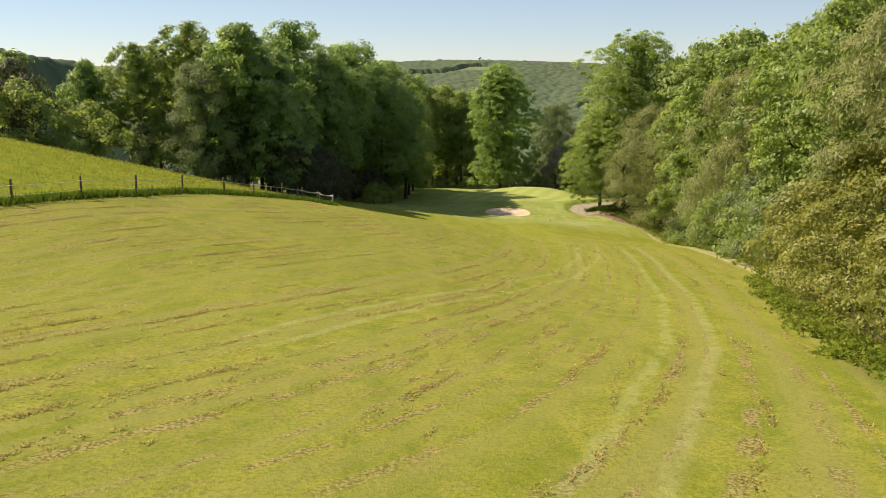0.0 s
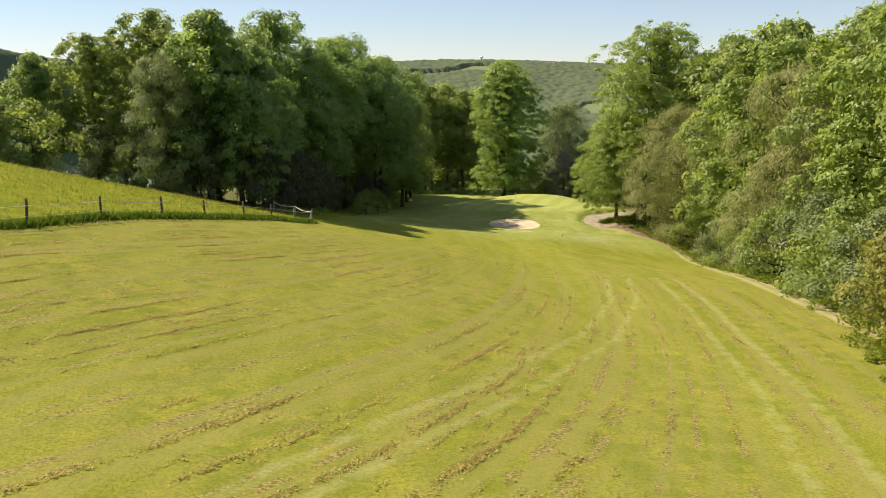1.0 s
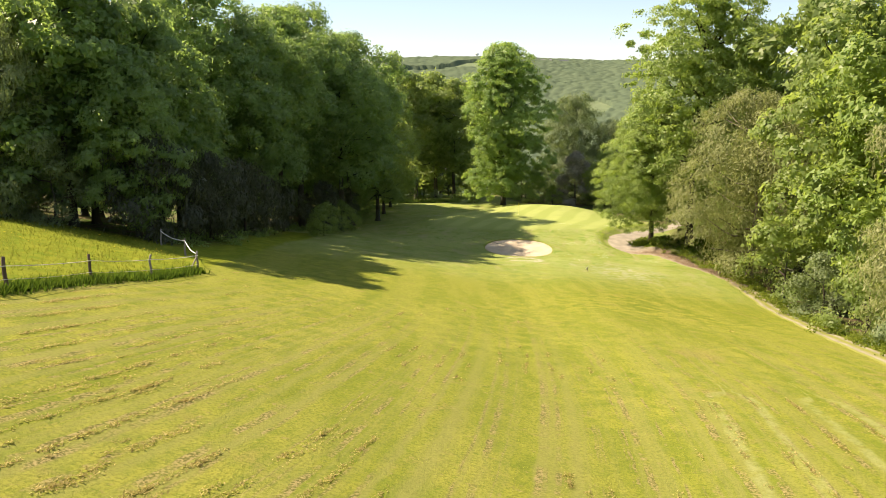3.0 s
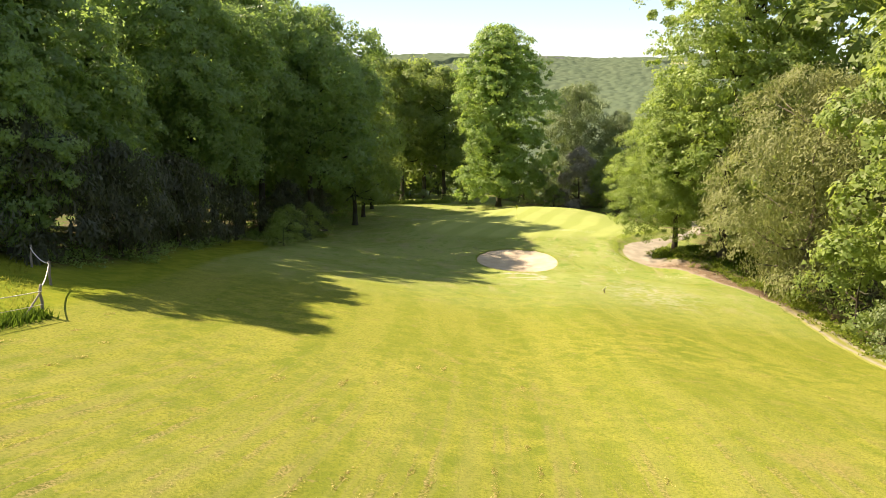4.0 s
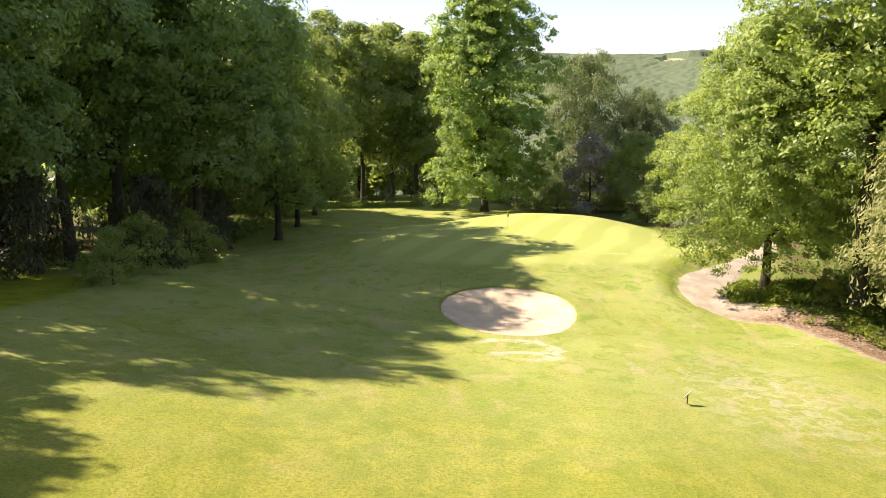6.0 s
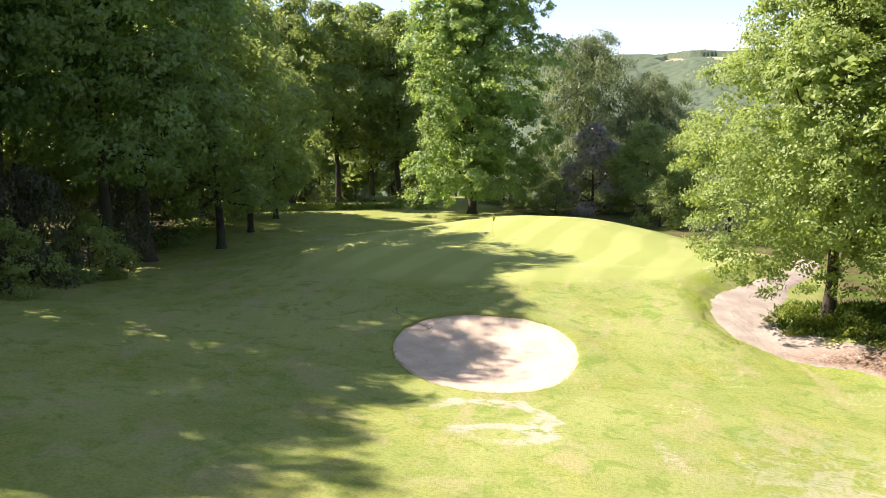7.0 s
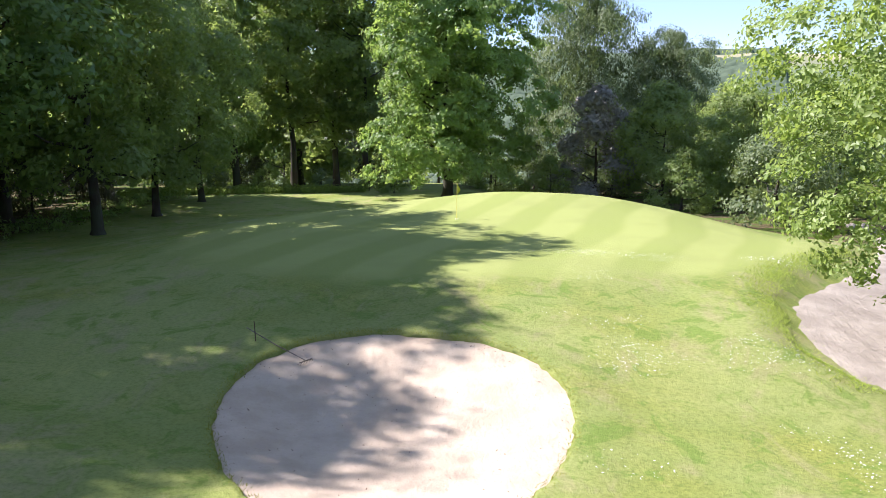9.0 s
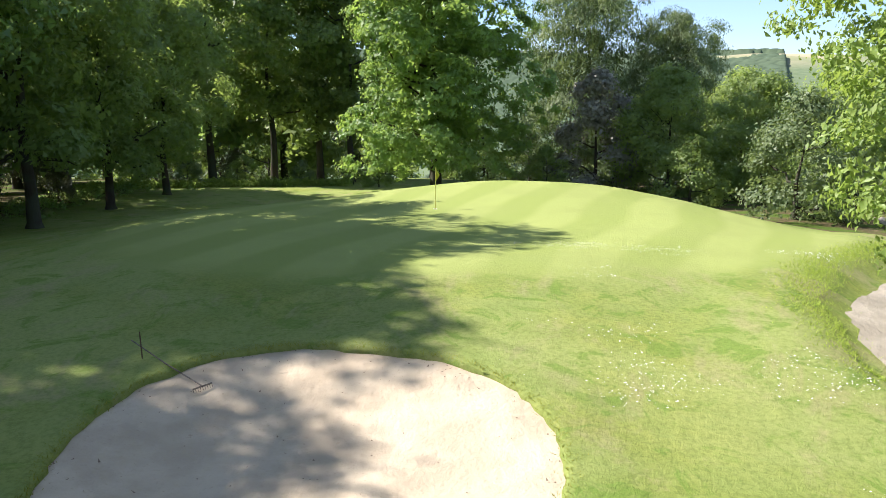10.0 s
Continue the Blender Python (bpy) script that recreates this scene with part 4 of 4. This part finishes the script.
tagged(new("bunker_fringe", soup("bunker_fringe", blades([(x, y, land(x, y) + 0.03) for x, y in lip], 0.06, 0.010, rng, 0.9), TALL_GRASS)), "ragged grass fringe round the bunker", "grass", kind="stuff")

GRIT_BITS = grass_material("sand_grit", (0.10, 0.07, 0.045), (0.30, 0.24, 0.17), (0.20, 0.15, 0.10))
specks = scattered(230, 7.3, 16.5, 142, 152.5, lambda x, y: 0.25 if bunker_reach(x, y) < 0.93 else (1.0 if bunker_reach(x, y) < 1.0 else 0))
specks = [(x, y, land(x, y) - 0.345 + 0.27 * smooth(0.45, 1.0, bunker_reach(x, y))) for x, y, z in specks]
tagged(new("bunker_specks", soup("bunker_specks", blades(specks, 0.025, 0.018, rng, 1.2), GRIT_BITS)), "dead leaves and small clods on the sand", "litter", kind="stuff")
fallen = along([(33.2, 130), (33.0, 136), (30.9, 142.4), (28.6, 146.6)], 1500, 0.8, 0.5)
tagged(new("leaf_litter", soup("leaf_litter", blades([(x, y, z + 0.08) for x, y, z in fallen], 0.04, 0.06, rng, 1.6), GRIT_BITS)), "brown fallen leaves on the track under the oaks", "leaf litter", kind="stuff")
beds = [(x, y, z + 0.2 + 0.35 * rng.random()) for x, y, z in along([(-19, 206), (-13, 209), (-6, 211.5), (0, 213.5), (6, 216)], 260, 0.9)]
tagged(new("nettle_bed", leaves_mesh("nettle_bed", beds, [0.35 + 0.3 * rng.random() for _ in beds], 46, 0.12, 0.3, rng, NETTLE)), "low sunlit nettles and weeds along the edge of the wood", "undergrowth", kind="stuff")

# turf of the mown field and fairway, thicker where the view passes close
turf = scattered(46000, -26, 26, 13, 126, lambda x, y: 0.0 if (bunker_reach(x, y) < 1.03 or in_pasture(x, y) > 0.4) else max(0.12, 1 - abs(x - 4 - 0.08 * y) / 26))
tagged(new("turf", soup("turf", blades(turf, 0.042, 0.012, rng, 0.8), SHORT_GRASS)), "short mown turf of the sloping fairway", "grass", kind="stuff")

clods = []
for x, y, z in scattered(2000, -30, 22, 11, 100, lambda x, y: 0.0 if in_pasture(x, y) > 0.1 else
                         (0.95 if abs((row_of(x, y) / 1.9 + 0.2 * noise.noise((x * 0.1, y * 0.1, 6))) % 1.0 - 0.5) < 0.055 else 0.03) * max(0.0, 0.25 + 1.5 * noise.noise((x * 0.2, y * 0.1, 4))) * (1 - 0.75 * smooth(2, 13, x)) * (1 - 0.92 * smooth(66, 90, y))):
    long = 0.14 + 0.50 * rng.random() ** 2
    gx, gy = (ground_at(x + 0.5, y) - ground_at(x - 0.5, y)), (ground_at(x, y + 0.5) - ground_at(x, y - 0.5))
    way = 0.52 - 0.30 * smooth(-15, 15, x) - 0.0044 * max(0.0, y - 50)
    unit = math.hypot(way, 1.0)
    for _ in range(int(12 + 80 * long)):
        q, w = rng.normal() * long, rng.normal() * 0.06
        ox, oy = (way * q + w) / unit, (q - way * w) / unit
        clods.append((x + ox, y + oy, z + gx * ox + gy * oy + 0.01 + 0.055 * rng.random()))
tri = blades(clods, 0.034, 0.034, rng, 1.1)
tagged(new("hay_clippings", soup("hay_clippings", tri, STRAW)), "dry brown clippings left in broken rows", "clippings", kind="stuff")
daisies = scattered(1800, 15, 30, 138, 162, lambda x, y: max(0.0, noise.noise((x * 0.35, y * 0.35, 2)) * 2.6 - 0.45) if bunker_reach(x, y) > 1.1 and near_line(PATH, x, y)[0] > 2.2 else 0)
tagged(new("daisies", soup("daisies", blades([(x, y, z + 0.05) for x, y, z in daisies], 0.010, 0.021, rng, 2.5), PETAL)), "small white daisies in the rough", "flowers", kind="stuff")


# ---- woods of the valley and the far slopes ----
def far_woods():
    bm = bmesh.new()
    bmesh.ops.create_icosphere(bm, subdivisions=1, radius=1.0)
    ball = np.array([v.co[:] for v in bm.verts])
    idx = np.array([[v.index for v in f.verts] for f in bm.faces])
    bm.free()
    r = np.random.default_rng(8)
    verts, faces, n = [], [], 0

    def blob(x, y, z, size):
        nonlocal n
        v = ball * (size * (0.8 + 0.4 * r.random(3))) * (0.85 + 0.3 * r.random((len(ball), 1)))
        verts.append(v + np.array([x, y, z]))
        faces.append(idx + n)
        n += len(ball)

    def crop_at(deg, d, x, y):
        edge = 1790 + 70 * noise.noise((deg * 0.5, 2.0, 0))
        return (560 < d < 640 and 11 < deg < 19) or (edge < d < edge + 150 and deg > 15.2 + noise.noise((d * 0.01, 0, 0))) or (deg < -26.6 and 520 < d < 600) or noise.noise((x * 0.006, y * 0.004, 1.0)) > 0.50

    # the closed canopy: a sheet of rounded crowns of uneven height
    for az0, az1, d0, d1, sa, sd, wide in ((-4.5, 22.0, 850, 2100, 0.115, 6.0, 14.0), (-31, -13, 400, 1040, 0.15, 4.0, 12.0)):
        na, nd = int((az1 - az0) / sa), int((d1 - d0) / sd)
        v = []
        for k in range(nd + 1):
            for i in range(na + 1):
                deg, d = az0 + i * sa, d0 + k * sd
                x, y = d * math.sin(radians(deg)), d * math.cos(radians(deg))
                near, place = noise.voronoi((x / wide, y / wide, 0.5))
                tall = 4.0 + 2.6 * noise.noise((place[0].x * 7.1, place[0].y * 7.1, 2.0)) + 3.0 * noise.noise((x / 90, y / 90, 3.0))
                up = tall + 2.8 * (0.7 - 1.6 * near[0] ** 2) + 0.8 * noise.noise((x / 5, y / 5, 6.0))
                edge = min(i, na - i, k, nd - k) == 0
                v.append((x, y, ground_at(x, y) + (-4.0 if edge or crop_at(deg, d, x, y) else max(0.0, up) + 1.0)))
        verts.append(np.array(v))
        for k in range(nd):
            q = np.arange(na) + k * (na + 1) + n
            faces.append(np.stack([q, q + 1, q + na + 2], axis=1))
            faces.append(np.stack([q, q + na + 2, q + na + 1], axis=1))
        n += len(v)
    made = 0
    while made < 700:
        left = r.random() < 0.4
        deg = -31 + 17 * r.random() if left else -4 + 25 * r.random()
        az = radians(deg)
        d = 330 + 200 * r.random() if left else 330 + 470 * r.random()
        x, y = d * math.sin(az), d * math.cos(az)
        if crop_at(deg, d, x, y) and r.random() > 0.01:
            continue
        z = ground_at(x, y)
        for _ in range(3):
            size = 2.4 + 2.2 * r.random()
            blob(x + r.normal() * 3.2, y + r.normal() * 3.2, z + 0.9 * size + 2.0 * r.random(), size)
        made += 1
    v, f = np.concatenate(verts), np.concatenate(faces)
    me = bpy.data.meshes.new("far_woods")
    me.from_pydata(v.tolist(), [], f.tolist())
    me.materials.append(HAZY_LEAF)
    me.polygons.foreach_set("use_smooth", [True] * len(me.polygons))
    tagged(new("far_woods", me), "wooded slopes across the valley", "woods", kind="stuff")


far_woods()


# ---- fence ----
def wood_material(name, a, b):
    m = Nodes(name)
    f = m.noise(3.0, 5, 0.65, m.mapped(8, 8, 0.9))
    m.bump(f, 0.5, 0.02)
    return m.done(m.mix(f, a, b), 0.85, 0.2)


POST_WOOD = wood_material("weathered_post", (0.045, 0.032, 0.022), (0.17, 0.125, 0.085))
GREY_WOOD = wood_material("grey_post", (0.14, 0.125, 0.105), (0.33, 0.30, 0.26))
TAPE = Nodes("white_tape").done((0.72, 0.71, 0.66), 0.6, 0.3)
WIRE = Nodes("dull_wire").done((0.42, 0.42, 0.38), 0.5, 0.5)


def post_mesh(tall, r, mat, seed):
    """A round stake, split at the top, slightly tapered and crooked."""
    g = np.random.default_rng(seed)
    verts, faces = [], []
    line = [Vector((0.02 * g.normal(), 0.02 * g.normal(), -0.5 + (tall + 0.5) * k / 5)) for k in range(6)]
    tube(verts, faces, line, [r * (1.05 - 0.03 * k) for k in range(6)], 8)
    top = len(verts) - 8
    verts.append(line[-1] + Vector((0.01, 0.0, 0.035)))
    faces += [(top + i, top + (i + 1) % 8, len(verts) - 1) for i in range(8)]
    return mesh_of("post", [tuple(v) for v in verts], faces, mat)


def strand(name, pts, r, mat, parent, sag=0.06):
    verts, faces = [], []
    line = []
    for a, b in zip(pts, pts[1:]):
        for k in range(6):
            u = k / 6
            line.append(a.lerp(b, u) - Vector((0, 0, 4 * sag * u * (1 - u))))
    line.append(pts[-1])
    tube(verts, faces, line, [r] * len(line), 4)
    part(name, mesh_of(name, [tuple(v) for v in verts], faces, mat), parent)


def build_fence():
    fence = new("fence")
    x0, y0 = FENCE[-1]
    fence.location = (x0, y0, ground_at(x0, y0))
    off = Vector(fence.location)
    stakes = FENCE[1:]
    kinds = [post_mesh(1.32, 0.075, POST_WOOD, 1), post_mesh(1.38, 0.085, POST_WOOD, 2), post_mesh(1.28, 0.07, GREY_WOOD, 3)]
    tops, lows = [], []
    for i, (x, y) in enumerate(stakes):
        z = ground_at(x, y)
        ob = part("post", kinds[2 if i >= len(stakes) - 2 else i % 2], fence)
        tilt = ((i * 37) % 7 - 3) * 1.1
        ob.matrix_basis = Matrix.Translation(Vector((x, y, z)) - off) @ pose(0, 0, 0, tilt, tilt * 0.6, i * 50)
        tops.append(Vector((x + 0.08, y, z + 1.02)) - off)
        lows.append(Vector((x + 0.08, y, z + 0.45)) - off)
    strand("tape", tops, 0.022, TAPE, fence)
    strand("wire", lows, 0.014, WIRE, fence)
    # the return towards the wood
    back = [(-13.3, 97.6), (-16.3, 104.8), (-19.8, 110)]
    ends = []
    for i, (x, y) in enumerate(back[1:]):
        z = ground_at(x, y)
        ob = part("post", kinds[2], fence)
        ob.matrix_basis = Matrix.Translation(Vector((x, y, z)) - off) @ pose(0, 0, 0, 3 - 5 * i, 2, 0)
    line = [Vector((x, y, ground_at(x, y) + 1.15)) - off for x, y in back]
    strand("rope", line, 0.03, TAPE, fence, 0.22)
    brace_v, brace_f = [], []
    a, b = Vector(stakes[-1]), Vector(stakes[-2])
    d = (b - a).normalized()
    p = Vector((a.x, a.y, ground_at(*a) + 0.95)) - off
    q = Vector((a.x + d.x * 1.3, a.y + d.y * 1.3, ground_at(a.x + d.x * 1.3, a.y + d.y * 1.3))) - off
    tube(brace_v, brace_f, [p, q], [0.045, 0.045], 6)
    part("brace", mesh_of("brace", [tuple(v) for v in brace_v], brace_f, GREY_WOOD), fence)
    tagged(fence, "weathered wooden stakes with white tape beside the meadow", "fence")


build_fence()


# ---- the flag, the marker board and the rake ----
def simple(name, a, b, rough=0.5, scale=6.0):
    m = Nodes(name)
    return m.done(m.mix(m.ramp(m.noise(scale, 4), 0.35, 0.65), a, b), rough, 0.3)


FLAG_CLOTH = simple("flag_cloth", (0.55, 0.52, 0.03), (0.66, 0.62, 0.05), 0.8)
STICK = simple("flag_stick", (0.62, 0.58, 0.10), (0.70, 0.66, 0.18), 0.4)
WHITE_BOARD = simple("white_board", (0.66, 0.65, 0.60), (0.78, 0.77, 0.72), 0.5)
RAKE_WOOD = simple("rake_wood", (0.10, 0.085, 0.065), (0.19, 0.16, 0.12), 0.7)


def build_flag():
    x, y = 14.15, 172.4
    ob = new("golf_flag")
    ob.location = (x, y, ground_at(x, y))
    v, f = [], []
    tube(v, f, [Vector((0, 0, -0.15)), Vector((0, 0, 1.0)), Vector((0.01, 0, 1.95))], [0.016, 0.016, 0.013], 8)
    part("pole", mesh_of("pole", [tuple(p) for p in v], f, STICK), ob)
    # cloth hanging in folds beside the pole
    v, f, rows, cols = [], [], 12, 7
    for j in range(rows + 1):
        w = j / rows
        for i in range(cols + 1):
            u = i / cols
            drop = 0.52 * w + 0.28 * u * (1 - 0.3 * w)
            v.append((0.016 + 0.17 * u * (0.35 + 0.65 * math.sin(math.pi * min(1, w + 0.15))), 0.045 * math.sin(u * 9 + w * 2.5) * u, 1.93 - drop * (0.9 + 0.1 * math.sin(u * 5))))
    for j in range(rows):
        for i in range(cols):
            q = j * (cols + 1) + i
            f.append((q, q + 1, q + cols + 2, q + cols + 1))
    cloth = part("cloth", mesh_of("cloth", v, f, FLAG_CLOTH), ob)
    solid = cloth.modifiers.new("thickness", "SOLIDIFY")
    solid.thickness = 0.004
    rim_v, rim_f = [], []
    tube(rim_v, rim_f, [Vector((0.09 * math.cos(a), 0.09 * math.sin(a), 0.004)) for a in np.linspace(0, 2 * math.pi, 17)], [0.012] * 17, 5)
    part("cup_rim", mesh_of("cup_rim", [tuple(p) for p in rim_v], rim_f, WHITE_BOARD), ob)
    tagged(ob, "yellow flag hanging limp on its pole in the green", "golf flag")


def build_marker():
    x, y = 17.25, 129.1
    ob = new("distance_marker")
    ob.matrix_basis = pose(x, y, ground_at(x, y), 0, 0, 25)
    for name, size, m, mat in (("board", (0.42, 0.025, 0.22), pose(-0.05, 0, 0.40, 38, -32, 0), WHITE_BOARD), ("stake", (0.05, 0.04, 0.5), pose(0, 0.02, 0.17), RAKE_WOOD)):
        bm = bmesh.new()
        bmesh.ops.create_cube(bm, size=1.0)
        bmesh.ops.scale(bm, vec=size, verts=bm.verts)
        bmesh.ops.bevel(bm, geom=bm.edges[:], offset=0.006, segments=2, affect="EDGES")
        bmesh.ops.transform(bm, matrix=m, verts=bm.verts)
        me = bpy.data.meshes.new(name)
        bm.to_mesh(me)
        bm.free()
        me.materials.append(mat)
        part(name, me, ob)
    tagged(ob, "small tilted white board on a dark stake", "marker")


def build_rake():
    x, y = 8.5, 150.95
    ob = new("bunker_rake")
    ob.location = (x, y, land(x, y))
    sand = lambda px, py: -0.335 + 0.27 * smooth(0.45, 1.0, bunker_reach(x + px, y + py)) + land(x + px, y + py) - land(x, y)
    end, tip = Vector((0.85, -0.75, 0.0)), Vector((-1.05, 0.75, 0.36))
    end.z = sand(end.x, end.y) + 0.07
    v, f = [], []
    tube(v, f, [tip, tip.lerp(end, 0.5) + Vector((0, 0, -0.03)), end], [0.014, 0.015, 0.015], 6)
    part("handle", mesh_of("handle", [tuple(p) for p in v], f, RAKE_WOOD), ob)
    v, f = [], []
    a, b = end + Vector((-0.14, -0.17, 0)), end + Vector((0.14, 0.17, 0))
    tube(v, f, [a, b], [0.018, 0.018], 6)
    for k in range(9):
        p = a.lerp(b, k / 8)
        tube(v, f, [p, p + Vector((0.02, -0.02, -0.08))], [0.008, 0.005], 4)
    part("head", mesh_of("head", [tuple(p) for p in v], f, RAKE_WOOD), ob)
    tagged(ob, "dark wooden rake lying across the bunker's edge", "rake")


def build_stake():
    x, y = 7.75, 151.45
    ob = new("rake_stake")
    ob.location = (x, y, ground_at(x, y))
    v, f = [], []
    tube(v, f, [Vector((0, 0, -0.2)), Vector((-0.03, 0.02, 0.62))], [0.017, 0.014], 7)
    part("shaft", mesh_of("shaft", [tuple(p) for p in v], f, POST_WOOD), ob)
    tagged(ob, "thin dark wooden stake standing beside the bunker", "stake")


build_flag()
build_marker()
build_rake()
build_stake()


# ---- on the far ridge ----
def build_ridge():
    az, d = radians(2.5), 1880
    x, y = d * math.sin(az), d * math.cos(az)
    tower = new("water_tower")
    tower.location = (x, y, ground_at(x, y))
    v, f = [], []
    tube(v, f, [Vector((0, 0, -2)), Vector((0, 0, 9))], [1.3, 1.1], 10)
    part("shaft", mesh_of("shaft", [tuple(p) for p in v], f, WHITE_BOARD), tower)
    v, f = [], []
    tube(v, f, [Vector((0, 0, 8.5)), Vector((0, 0, 10)), Vector((0, 0, 13)), Vector((0, 0, 13.6))], [1.2, 4.0, 4.2, 0.3], 14)
    part("tank", mesh_of("tank", [tuple(p) for p in v], f, WHITE_BOARD), tower)
    tagged(tower, "pale concrete water tower on the far ridge", "water tower")
    for k, (deg, dist, turn) in enumerate(((6.3, 1850, 20), (7.1, 1860, -15), (8.2, 1870, 35))):
        x, y = dist * math.sin(radians(deg)), dist * math.cos(radians(deg))
        house = new("farmhouse")
        house.matrix_basis = pose(x, y, ground_at(x, y), 0, 0, turn)
        w, l, h, r = 5, 9 + 2 * k, 5, 8.5
        walls = [(-l, -w, -2), (l, -w, -2), (l, w, -2), (-l, w, -2), (-l, -w, h), (l, -w, h), (l, w, h), (-l, w, h), (-l, 0, r), (l, 0, r)]
        part("wall", mesh_of("wall", walls, [(0, 1, 5, 4), (1, 2, 6, 9, 5), (2, 3, 7, 6), (3, 0, 4, 8, 7)], WHITE_BOARD, False), house)
        o = 0.6
        roof = [(-l - o, -w - o, h - 0.4), (l + o, -w - o, h - 0.4), (l + o, 0, r + 0.2), (-l - o, 0, r + 0.2), (-l - o, w + o, h - 0.4), (l + o, w + o, h - 0.4)]
        part("roof", mesh_of("roof", roof, [(0, 1, 2, 3), (3, 2, 5, 4)], SLATE, False), house)
        tagged(house, "white farmhouse with a grey roof on the ridge", "house", "houses on the ridge")


SLATE = simple("grey_slates", (0.12, 0.12, 0.13), (0.20, 0.20, 0.21), 0.7, 0.5)
build_ridge()
